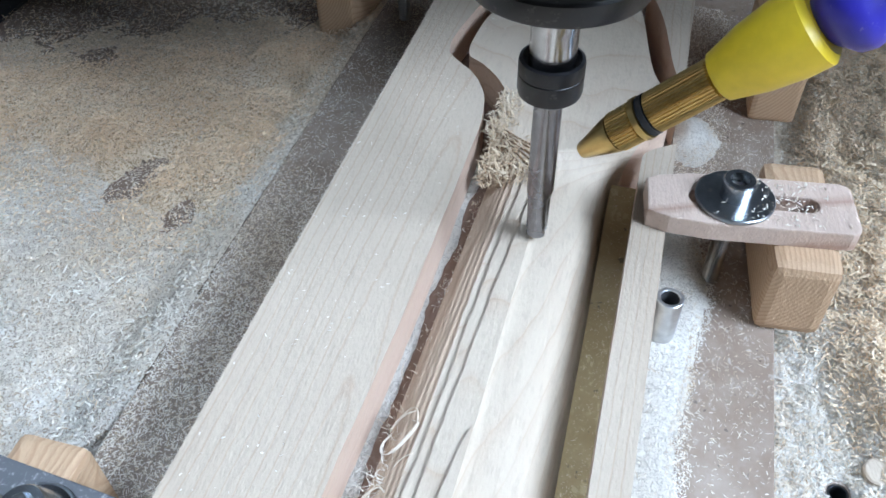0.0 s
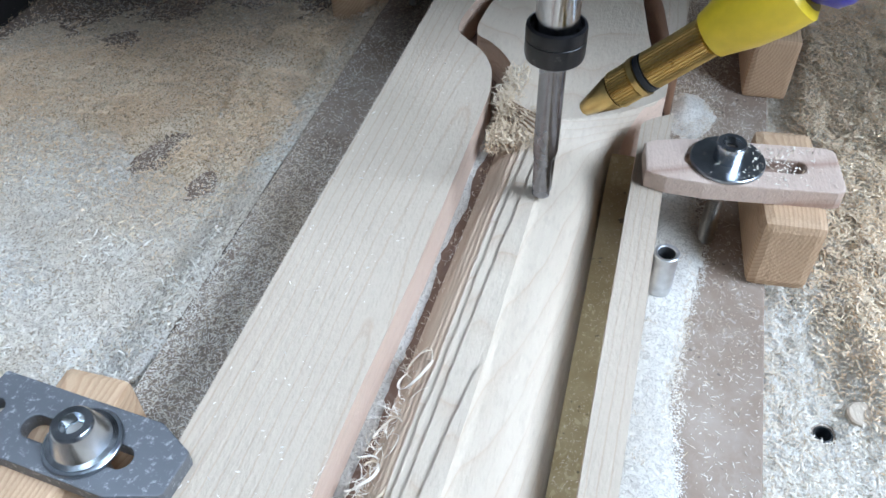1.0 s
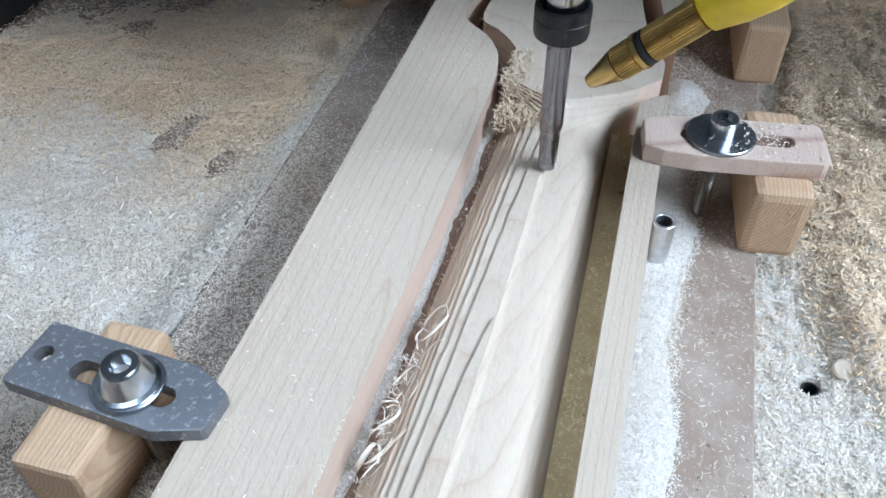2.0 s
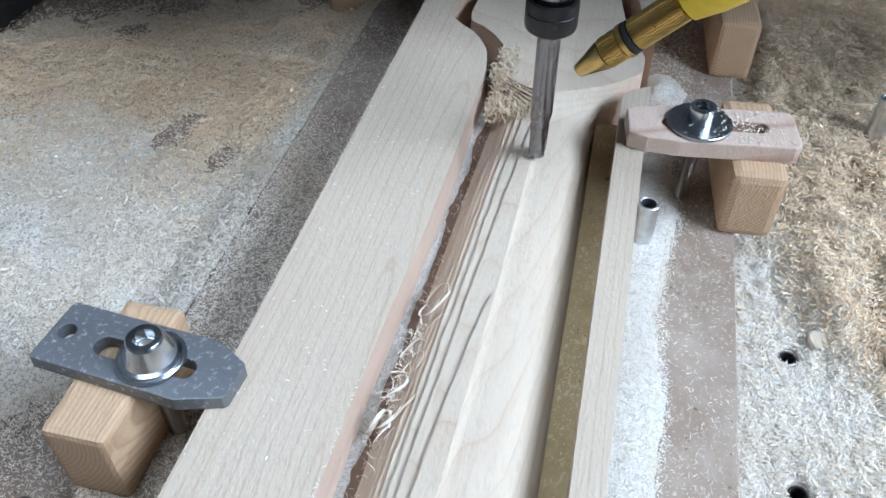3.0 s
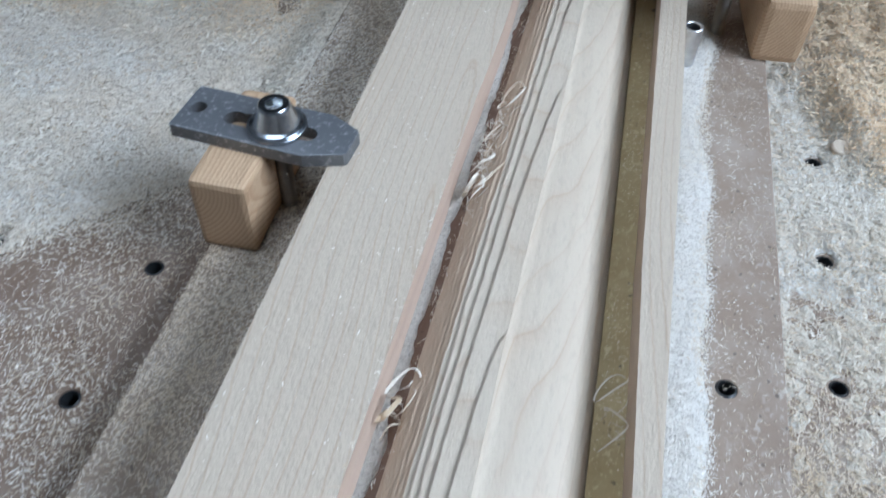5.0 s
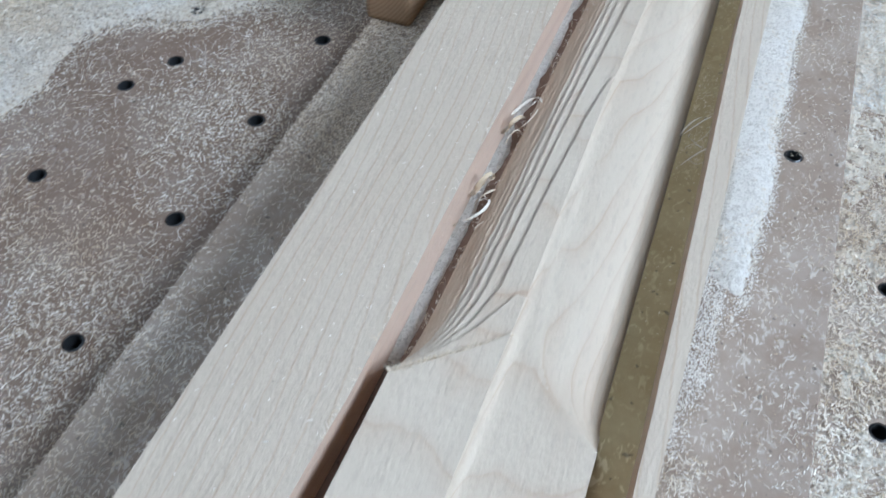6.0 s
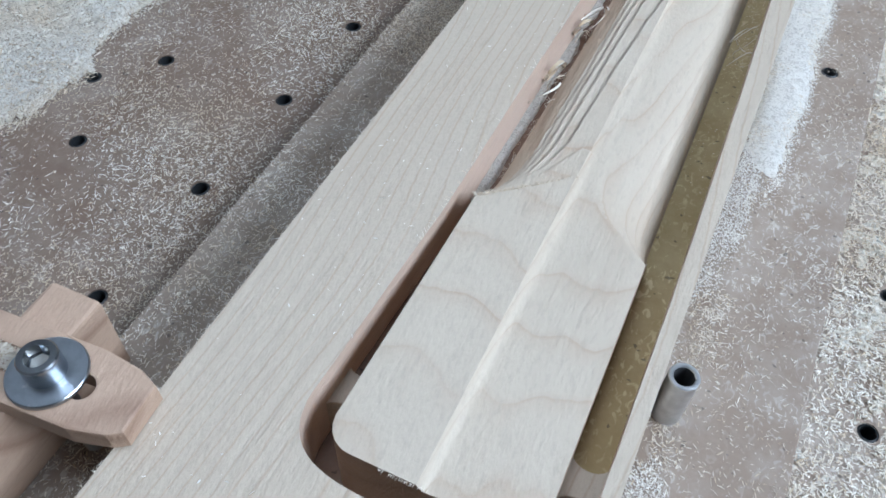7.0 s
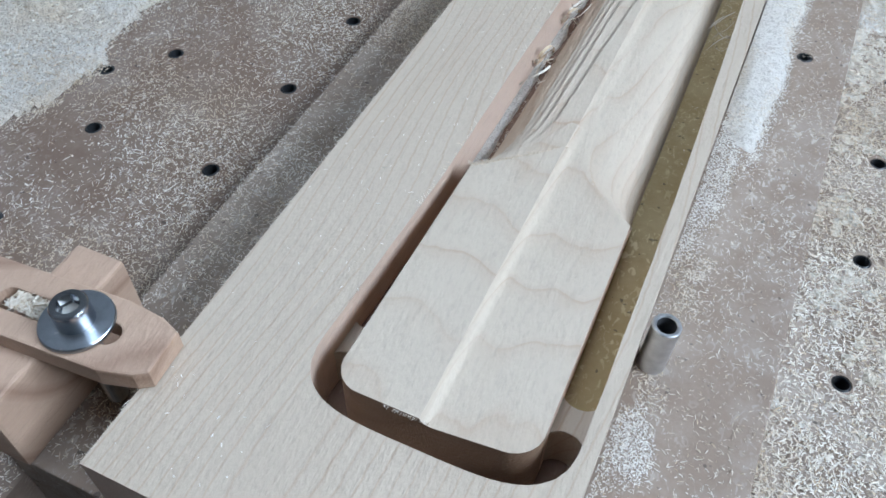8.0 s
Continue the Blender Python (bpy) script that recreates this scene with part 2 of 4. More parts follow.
# ---- building helpers ----
def mesh_thing(name, verts, faces, mats, parent=None, label="", smooth=False, indices=None):
    me = bpy.data.meshes.new(name)
    me.from_pydata([tuple(v) for v in verts], [], [tuple(f) for f in faces])
    for m in mats if isinstance(mats, (list, tuple)) else [mats]:
        me.materials.append(m)
    if indices is not None:
        me.polygons.foreach_set("material_index", indices)
    if smooth:
        me.polygons.foreach_set("use_smooth", [True] * len(me.polygons))
    me.update()
    ob = new(name, me)
    if parent:
        ob.parent = parent
    if label:
        ob["label"] = label
    return ob


def part(name, bm, mats, parent=None, label="", smooth_angle=None):
    me = bpy.data.meshes.new(name)
    bmesh.ops.recalc_face_normals(bm, faces=bm.faces)
    bm.to_mesh(me)
    bm.free()
    for m in mats if isinstance(mats, (list, tuple)) else [mats]:
        me.materials.append(m)
    if smooth_angle:
        me.polygons.foreach_set("use_smooth", [True] * len(me.polygons))
        me.set_sharp_from_angle(angle=radians(smooth_angle))
    me.update()
    ob = new(name, me)
    if parent:
        ob.parent = parent
    if label:
        ob["label"] = label
    return ob


def empty(name, m, label="", category="", group="", kind=""):
    ob = new(name)
    ob.empty_display_size = 0.01
    ob.matrix_world = m
    return tagged(ob, label, category, group, kind)


def box_bm(x0, x1, y0, y1, z0, z1, bevel=0.0, segments=2):
    bm = bmesh.new()
    bmesh.ops.create_cube(bm, size=1.0)
    for v in bm.verts:
        v.co = Vector((x0 + (v.co.x + 0.5) * (x1 - x0), y0 + (v.co.y + 0.5) * (y1 - y0), z0 + (v.co.z + 0.5) * (z1 - z0)))
    if bevel:
        bmesh.ops.bevel(bm, geom=bm.edges[:], offset=bevel, segments=segments, affect="EDGES", profile=0.6)
    return bm


def lathe_bm(profile, n=40, closed=False, centre=(0, 0), wobble=None):
    """Turn (radius, height) pairs about the z axis; wobble(angle, height) scales the radius."""
    bm = bmesh.new()
    rings = []
    for r, z in profile:
        ring = []
        for k in range(n):
            a = 2 * math.pi * k / n
            q = r * (wobble(a, z) if wobble else 1.0)
            ring.append(bm.verts.new((centre[0] + q * math.cos(a), centre[1] + q * math.sin(a), z)))
        rings.append(ring)
    pairs = list(zip(rings, rings[1:])) + ([(rings[-1], rings[0])] if closed else [])
    for a, b in pairs:
        for k in range(n):
            bm.faces.new((a[k], a[(k + 1) % n], b[(k + 1) % n], b[k]))
    if not closed:
        bm.faces.new(rings[0])
        bm.faces.new(rings[-1])
    return bm


def prism_bm(outline, holes, z0, z1, bevel=0.0):
    """A plate from an outline with holes cut through it."""
    bm = bmesh.new()
    edges = []
    for loop in [outline, *holes]:
        vs = [bm.verts.new((x, y, z1)) for x, y in loop]
        edges += [bm.edges.new((vs[k], vs[(k + 1) % len(vs)])) for k in range(len(vs))]
    bmesh.ops.triangle_fill(bm, use_beauty=True, use_dissolve=False, edges=edges)
    top = bm.faces[:]
    made = bmesh.ops.extrude_face_region(bm, geom=top)
    for v in [g for g in made["geom"] if isinstance(g, bmesh.types.BMVert)]:
        v.co.z = z0
    bmesh.ops.recalc_face_normals(bm, faces=bm.faces)
    if bevel:
        rim = [e for e in bm.edges if len(e.link_faces) == 2 and e.calc_face_angle(0) > 1.0 and all(abs(v.co.z - z1) < 1e-6 for v in e.verts)]
        bmesh.ops.bevel(bm, geom=rim, offset=bevel, segments=2, affect="EDGES", profile=0.6)
    return bm


def circle(x, y, r, n=20):
    return [(x + r * math.cos(2 * math.pi * k / n), y + r * math.sin(2 * math.pi * k / n)) for k in range(n)]


def slot(x0, x1, y, r, n=10):
    right = [(x1 + r * math.cos(a), y + r * math.sin(a)) for a in np.linspace(-math.pi / 2, math.pi / 2, n)]
    left = [(x0 + r * math.cos(a), y + r * math.sin(a)) for a in np.linspace(math.pi / 2, 3 * math.pi / 2, n)]
    return right + left


def smooth_curve(ys, xs):
    """A monotone cubic through a few control points, as a function."""
    ys, xs = np.array(ys, float), np.array(xs, float)
    h, d = np.diff(ys), np.diff(xs) / np.diff(ys)
    m = np.zeros(len(ys))
    m[0], m[-1] = d[0], d[-1]
    for k in range(1, len(ys) - 1):
        m[k] = 0 if d[k - 1] * d[k] <= 0 else 2 * d[k - 1] * d[k] / (d[k - 1] + d[k])

    def at(y):
        y = np.clip(y, ys[0], ys[-1])
        k = np.clip(np.searchsorted(ys, y) - 1, 0, len(h) - 1)
        t = (y - ys[k]) / h[k]
        return (1 + 2 * t) * (1 - t) ** 2 * xs[k] + t * (1 - t) ** 2 * h[k] * m[k] + t * t * (3 - 2 * t) * xs[k + 1] + t * t * (t - 1) * h[k] * m[k + 1]

    return at


def ribbon(points, widths, up=(0, 0, 1)):
    """Vertices and faces of a thin curled strip along points."""
    vs, fs = [], []
    for k, p in enumerate(points):
        a = Vector(points[min(k + 1, len(points) - 1)]) - Vector(points[max(k - 1, 0)])
        side = a.cross(Vector(up))
        side = side.normalized() if side.length > 1e-9 else Vector((1, 0, 0))
        w = widths[k] / 2
        vs += [Vector(p) - side * w, Vector(p) + side * w]
        if k:
            fs.append((2 * k - 2, 2 * k - 1, 2 * k + 1, 2 * k))
    return vs, fs


def joined(pieces):
    vs, fs = [], []
    for v, f in pieces:
        n = len(vs)
        vs += v
        fs += [tuple(i + n for i in q) for q in f]
    return vs, fs


# ---- room ----
STRIP_Z, TOP = 0.010, 0.0397
BENCH_FLOOR = -0.85


def wall(name, x0, x1, y0, y1, z0, z1, material=WALL):
    return tagged(part(name, box_bm(x0, x1, y0, y1, z0, z1), material), "plain painted workshop surface", "room", kind="structure")


wall("floor", -1.8, 1.25, -1.9, 2.2, BENCH_FLOOR - 0.1, BENCH_FLOOR, FLOOR)
tagged(part("ceiling", prism_bm([(-1.8, -1.9), (1.25, -1.9), (1.25, 2.2), (-1.8, 2.2)], [[(-0.80, -0.30), (0.10, -0.30), (0.10, 0.60), (-0.80, 0.60)]], 1.6, 1.7), WALL), "unseen ceiling with an opening added for the overhead fill", "ceiling", kind="structure")
wall("wall_south", -1.7, 1.15, -1.9, -1.8, BENCH_FLOOR, 1.6)
wall("wall_west", -1.8, -1.7, -1.9, 2.2, BENCH_FLOOR, 1.6)
wall("wall_north", -1.7, 1.15, 2.1, 2.2, BENCH_FLOOR, 1.6)


def wall_with_window(name, m, length, z0, z1, a, b, c, d):
    ob = part(name, prism_bm([(0, z0), (length, z0), (length, z1), (0, z1)], [[(a, c), (b, c), (b, d), (a, d)]], -0.1, 0.0), WALL)
    ob.matrix_world = m
    return tagged(ob, "painted wall with a window opening", "wall", kind="structure")


def window(name, m, a, b, c, d):
    w = tagged(new(name), "unseen white framed workshop window", "window", kind="structure")
    w.matrix_world = m
    part("window_frame", prism_bm([(a, c), (b, c), (b, d), (a, d)], [[(a + .05, c + .05), (b - .05, c + .05), (b - .05, d - .05), (a + .05, d - .05)]], -0.07, -0.03), WALL, w)
    p = part("pane", box_bm(a + .05, b - .05, c + .05, d - .05, -0.054, -0.050), GLASS, w)
    p.visible_shadow = False


EAST = Matrix(((0, 0, -1, 1.15), (1, 0, 0, -1.9), (0, 1, 0, 0), (0, 0, 0, 1)))
wall_with_window("wall_east", EAST, 4.1, BENCH_FLOOR, 1.6, 1.44, 2.64, 0.66, 1.30)
window("window_1", EAST, 1.44, 2.64, 0.66, 1.30)
# unseen roof window, added to give the overhead fill an opening
ROOF = Matrix(((1, 0, 0, 0), (0, 1, 0, 0), (0, 0, 1, 1.70), (0, 0, 0, 1)))
window("added_roof_window", ROOF, -0.80, 0.10, -0.30, 0.60)

# ---- machine bed ----
BED = -0.0045
PITCH = 0.0562
LEFT_HOLES = [(-0.1365 + 0.018 * y, y) for y in (0.0285 + PITCH * k for k in range(-1, 9))] + [(-0.1930, 0.0845 + 0.0556 * k) for k in range(-1, 6)] + [(-0.2135, 0.1175), (-0.1830, 0.2170), (-0.249, 0.070), (-0.249, 0.150)]
RIGHT_HOLES = [(0.1048 + dx, 0.0905 + PITCH * k) for dx in (0.0, PITCH) for k in range(-2, 7)]

base = tagged(part("machine_base", box_bm(-0.5, 0.5, -0.45, 0.95, BENCH_FLOOR, BED - 0.0185, 0.004), BLACK_MATT), "dark machine base under the bed panels", "machine base", kind="structure")
left_bed = tagged(part("bed_panel", prism_bm([(-0.5, -0.45), (-0.1094, -0.45), (-0.1094, 0.95), (-0.5, 0.95)], [circle(x, y, 0.0036) for x, y in LEFT_HOLES], BED - 0.018, BED), MDF), "brown fibreboard bed panel with threaded holes and dust", "machine bed", kind="structure")
right_bed = tagged(part("bed_panel", prism_bm([(0.0831, -0.45), (0.5, -0.45), (0.5, 0.95), (0.0831, 0.95)], [circle(x, y, 0.0033) for x, y in RIGHT_HOLES], BED - 0.018, BED), MDF_DUSTY), "fibreboard bed panel with threaded holes under shavings", "machine bed", kind="structure")
strip = tagged(part("spoilboard", prism_bm([(-0.1092, -0.0440), (0.0829, -0.0440), (0.0829, 0.90), (-0.1092, 0.90)], [circle(0.0650, 0.2400, 0.0034)], BED - 0.018, STRIP_Z, 0.0005), MDF_STRIP), "flat fibreboard spoilboard strip dusted with fine chips", "spoilboard", kind="structure")


def threaded_insert(r, depth):
    prof = []
    for k in range(7):
        prof += [(r * 0.72, -depth * k / 7), (r * 0.82, -depth * (k + 0.5) / 7)]
    prof = [(r * 0.98, -0.0004), (r * 0.78, 0.0001)] + [(a, b - 0.0005) for a, b in prof] + [(r * 0.98, -depth - 0.0006)]
    return lathe_bm(prof, 20, True)


def insert_row(r, places):
    first = tagged(part("threaded_insert", threaded_insert(r, 0.012), INSERT, None, "", 50), "black threaded insert sunk in the fibreboard bed", "threaded insert", "bed inserts")
    first.matrix_world = pose(*places[0])
    for p in places[1:]:
        copy_thing(first, pose(*p))


insert_row(0.0036, [(x, y, BED) for x, y in LEFT_HOLES if y < 0.30])
insert_row(0.0033, [(x, y, BED) for x, y in RIGHT_HOLES])
insert_row(0.0034, [(0.0650, 0.2400, STRIP_Z)])

# ---- maple blank: outer rail frame, carved neck, tabs ----
slot_left = smooth_curve([0.012, 0.05, 0.09, 0.13, 0.20, 0.31, 0.38, 0.44, 0.462, 0.4795, 0.488, 0.4954, 0.5025, 0.508, 0.515, 0.5637, 0.62, 0.80],
                         [-0.0357, -0.0341, -0.0325, -0.0325, -0.0316, -0.0305, -0.0285, -0.0285, -0.0286, -0.0310, -0.0345, -0.0395, -0.0476, -0.0525, -0.0537, -0.0467, -0.043, -0.043])
slot_right = smooth_curve([0.012, 0.09, 0.14, 0.20, 0.27, 0.39, 0.460], [0.0375, 0.0370, 0.0360, 0.0345, 0.0325, 0.0312, 0.0308])
neck_left = smooth_curve([0.0, 0.09, 0.15, 0.27, 0.34, 0.41, 0.45, 0.47, 0.484, 0.4927, 0.5025, 0.507, 0.515, 0.53, 0.567, 0.66],
                         [0.0277, 0.0266, 0.0262, 0.0250, 0.0240, 0.0230, 0.0222, 0.0224, 0.0234, 0.0280, 0.0371, 0.0436, 0.0455, 0.0448, 0.0376, 0.033])
neck_right = smooth_curve([0.0, 0.09, 0.15, 0.27, 0.34, 0.41, 0.444, 0.455, 0.463, 0.471, 0.4765, 0.482, 0.490, 0.502, 0.514, 0.555, 0.585, 0.66],
                          [0.0283, 0.0272, 0.0265, 0.0252, 0.0242, 0.0232, 0.0224, 0.0230, 0.0250, 0.0300, 0.0350, 0.0380, 0.0382, 0.0345, 0.0295, 0.0211, 0.013, 0.011])
neck_plain = smooth_curve([0.0, 0.09, 0.15, 0.27, 0.34, 0.41, 0.45, 0.70], [0.0280, 0.0269, 0.0263, 0.0251, 0.0241, 0.0231, 0.0223, 0.0222])
head_edge = smooth_curve([0.0, 0.005, 0.019, 0.029, 0.038, 0.06], [0.4545, 0.4565, 0.4630, 0.4705, 0.4795, 0.493])

blank = empty("maple_blank", pose(0, 0, 0), "pale maple blank with a guitar neck half carved from it", "workpiece")


def rail_frame():
    edge = [(-0.0702, 0.80), (-0.0702, -0.0453), (0.0418, -0.0453), (0.0418, 0.4690), (0.0400, 0.4690), (0.0345, 0.4650), (0.0318, 0.4622)]
    edge += [(float(slot_right(y)), y) for y in np.linspace(0.460, 0.014, 70)]
    for a in np.linspace(0.05, math.pi - 0.05, 36):
        c, s = math.cos(a), math.sin(a)
        edge.append(((0.0375 if c > 0 else 0.0359) * math.copysign(abs(c) ** 0.5, c), 0.012 - 0.0199 * s ** 0.75))
    edge += [(float(slot_left(y)), y) for y in np.concatenate([np.linspace(0.014, 0.455, 80), np.linspace(0.458, 0.53, 40), np.linspace(0.54, 0.80, 16)])]
    rng = random.Random(3)
    worn = []
    for k, (x, y) in enumerate(edge):
        worn.append((x + rng.uniform(-1, 1) * 0.00008, y))
    bm = prism_bm(worn, [], STRIP_Z + 0.0004, TOP)
    for f in bm.faces:
        f.normal_update()
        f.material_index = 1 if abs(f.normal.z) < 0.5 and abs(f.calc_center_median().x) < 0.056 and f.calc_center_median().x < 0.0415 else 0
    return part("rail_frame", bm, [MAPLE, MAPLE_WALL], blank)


rail_frame()


def far_rail():
    ys = np.linspace(0.508, 0.80, 40)
    edge = [(min(0.0414, float(neck_right(y)) + 0.0088), y) for y in ys] + [(0.0418, 0.80), (0.0418, 0.505)]
    bm = prism_bm(edge, [], STRIP_Z + 0.0004, TOP)
    for f in bm.faces:
        f.normal_update()
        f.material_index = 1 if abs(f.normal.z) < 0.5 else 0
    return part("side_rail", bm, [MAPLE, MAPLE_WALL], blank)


far_rail()


def back_height(y):
    """Height of the finished neck's back along its middle."""
    return TOP - 0.0043 - (y - 0.34) / 0.117 * 0.001


def neck_height(x, y, left):
    """Finished (right) or target (left) height of the neck's back."""
    u = np.clip(np.abs(x) / neck_plain(y), 0, 1)
    heel = TOP if left else TOP - 0.0029
    start = 0.0885 + 0.0205 * (1 - u) + ((0.002 if left else 0.060) * (1 - u) ** 7)
    t = np.clip((y - start) / (0.042 if left else 0.034), 0, 1)
    s = 1 - (1 - t) ** (4.5 if left else 5.0)
    full = back_height(y) - 0.0165 * (1 - np.sqrt(1 - (0.985 * u) ** 2))
    if left:
        full = full + 0.0003
        mid = np.where(y < 0.124, TOP - 0.0012, full)
        z = np.where(t <= 0, heel, np.minimum(mid, heel + (full - heel) * s))
    else:
        z = heel + (np.minimum(full - 0.0010, heel) - heel) * s
    ye = head_edge(np.abs(x))
    r = np.clip((ye - y) / 0.017, 0, 1)
    return np.where(y >= ye, TOP, z + (TOP - z) * (1 - r) ** 3.2)


def ridge(y):
    """Where the finished half meets the stepped half."""
    return -0.0019 * (1 - float(np.clip((y - 0.22) / 0.12, 0, 1)))


def carve_neck():
    ys = np.concatenate([[0.0, 0.0001, 0.0003, 0.0008, 0.0016, 0.003, 0.005, 0.0075], np.linspace(0.010, 0.086, 20), np.arange(0.0875, 0.150, 0.00075),
                         np.arange(0.150, 0.444, 0.0022), np.arange(0.444, 0.52, 0.0011), np.linspace(0.522, 0.66, 40)])
    step, levels, bottom, corner = 0.001, 19, STRIP_Z + 0.0004, 0.008
    fine = np.linspace(0, 1, 241)
    rng = np.random.RandomState(5)
    rough = np.zeros(levels + 1)
    rows = []
    for y in ys:
        wl, wr = float(neck_left(y)), float(neck_right(y))
        if y < corner:
            cut = corner - math.sqrt(max(corner ** 2 - (corner - y) ** 2, 0))
            wl, wr = wl - cut, wr - cut
        zl = np.minimum.accumulate(neck_height(-fine * wl, y, True))
        top = TOP - step * math.floor((TOP - zl[0]) / step + 1e-6)
        low = TOP - step * math.floor((TOP - zl[-1]) / step + 1e-6)
        rough = 0.75 * rough + rng.normal(0, 0.00009, levels + 1)
        row = [(-wl, bottom), (-wl, low)]
        for k in range(levels, 0, -1):
            lev = TOP - k * step
            b = float(np.interp(lev - 1e-7, zl[::-1], fine[::-1])) if zl[-1] < lev < zl[0] else (1.0 if lev <= zl[-1] else 0.0)
            x = min(wl, max(0.0, b * wl + (rough[k] if 0.02 < b < 0.98 else 0)))
            row += [(-x, min(top, max(low, lev))), (-max(0.0, x - 0.00012), min(top, max(low, lev + step)))]
        row.append((0.0, top))
        z0 = float(neck_height(np.array(0.0), y, False))
        rad = 0.0034
        h = min(max(top - z0, 0.0), rad * 0.98)
        xf = math.sqrt(max(2 * rad * h - h * h, 0))
        for k in range(1, 7):
            x = xf * k / 6
            z = z0 + rad - math.sqrt(rad ** 2 - (xf - x) ** 2)
            row.append((x + 1e-6 * k, min(top, max(z, float(neck_height(np.array(x), y, False))))))
        for u in np.sin(np.linspace(0, math.pi / 2, 30))[1:]:
            x = xf + u * (wr - xf)
            row.append((x, float(neck_height(np.array(x), y, False))))
        row.append((wr, bottom))
        mid = ridge(y)
        skew = 0.0027 * max(0.0, 1 - y / 0.05)
        rows.append([(x + mid * (1 - min(1.0, abs(x) / 0.02)), y + skew * min(1.0, max(0.0, x / 0.026)), z) for x, z in row])
    n = len(rows[0])
    verts = [p for r in rows for p in r]
    faces, mats = [], []
    n_left = 2 + 2 * levels
    for i in range(len(rows) - 1):
        for j in range(n - 1):
            faces.append((i * n + j, i * n + j + 1, (i + 1) * n + j + 1, (i + 1) * n + j))
            # risers and end face get darker colours in place of their shade
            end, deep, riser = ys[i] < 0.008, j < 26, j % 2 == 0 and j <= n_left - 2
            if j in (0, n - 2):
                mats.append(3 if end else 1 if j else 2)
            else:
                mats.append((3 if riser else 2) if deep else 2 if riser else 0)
    faces.append(tuple(range(n)))
    mats.append(3)
    ob = mesh_thing("neck", verts, faces, [MAPLE_NECK, MAPLE_WALL, ROUGH_CUT, SHADED_CUT], blank, "half-carved neck, one side smooth, the other stepped", True, mats)
    ob.data.set_sharp_from_angle(angle=radians(32))
    return ob


carve_neck()


def tab(x0, x1, y0, y1, z1):
    """A bridge of wood left across the slot, hollowed at both ends by the round cutter."""
    mid, half = (x0 + x1) / 2, (x1 - x0) / 2
    far = [(mid + half * math.cos(a), y1 - 0.75 * half * math.sin(a)) for a in np.linspace(0, math.pi, 13)]
    near = [(mid - half * math.cos(a), y0 + 0.75 * half * math.sin(a)) for a in np.linspace(0, math.pi, 13)]
    return part("tab", prism_bm(far + near, [], STRIP_Z + 0.0030, z1, 0.0004), MAPLE, blank)


tab(-0.0364, -0.0272, 0.0125, 0.0290, 0.0275)
tab(0.0276, 0.0378, 0.0140, 0.0295, 0.0292)


def slot_floor():
    """The floor of the second slot."""
    ys = np.linspace(0.024, 0.459, 60)
    left = [(float(neck_plain(y)) - 0.0004, y) for y in ys]
    right = [(float(slot_right(y)) + 0.0004, y) for y in ys[::-1]]
    return part("slot_floor", prism_bm(left + right, [], STRIP_Z + 0.0006, 0.0252), MDF_OILED, blank, "oil-darkened speckled floor of the routed slot")


slot_floor()


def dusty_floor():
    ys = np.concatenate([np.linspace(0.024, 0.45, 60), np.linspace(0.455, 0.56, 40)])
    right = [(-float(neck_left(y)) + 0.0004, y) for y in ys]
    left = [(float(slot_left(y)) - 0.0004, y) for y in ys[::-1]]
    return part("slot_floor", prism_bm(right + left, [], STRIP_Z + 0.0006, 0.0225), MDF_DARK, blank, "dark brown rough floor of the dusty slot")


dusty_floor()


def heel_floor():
    """Thin dark sheet standing in for shade at the bottom of the cut round the heel's end."""
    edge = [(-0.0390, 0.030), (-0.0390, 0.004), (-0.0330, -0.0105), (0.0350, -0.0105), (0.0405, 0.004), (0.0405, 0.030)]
    return part("slot_floor", prism_bm(edge, [], STRIP_Z + 0.0008, STRIP_Z + 0.0022), MDF_DARK, blank, "dark brown sheet in place of shade round the heel")


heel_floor()

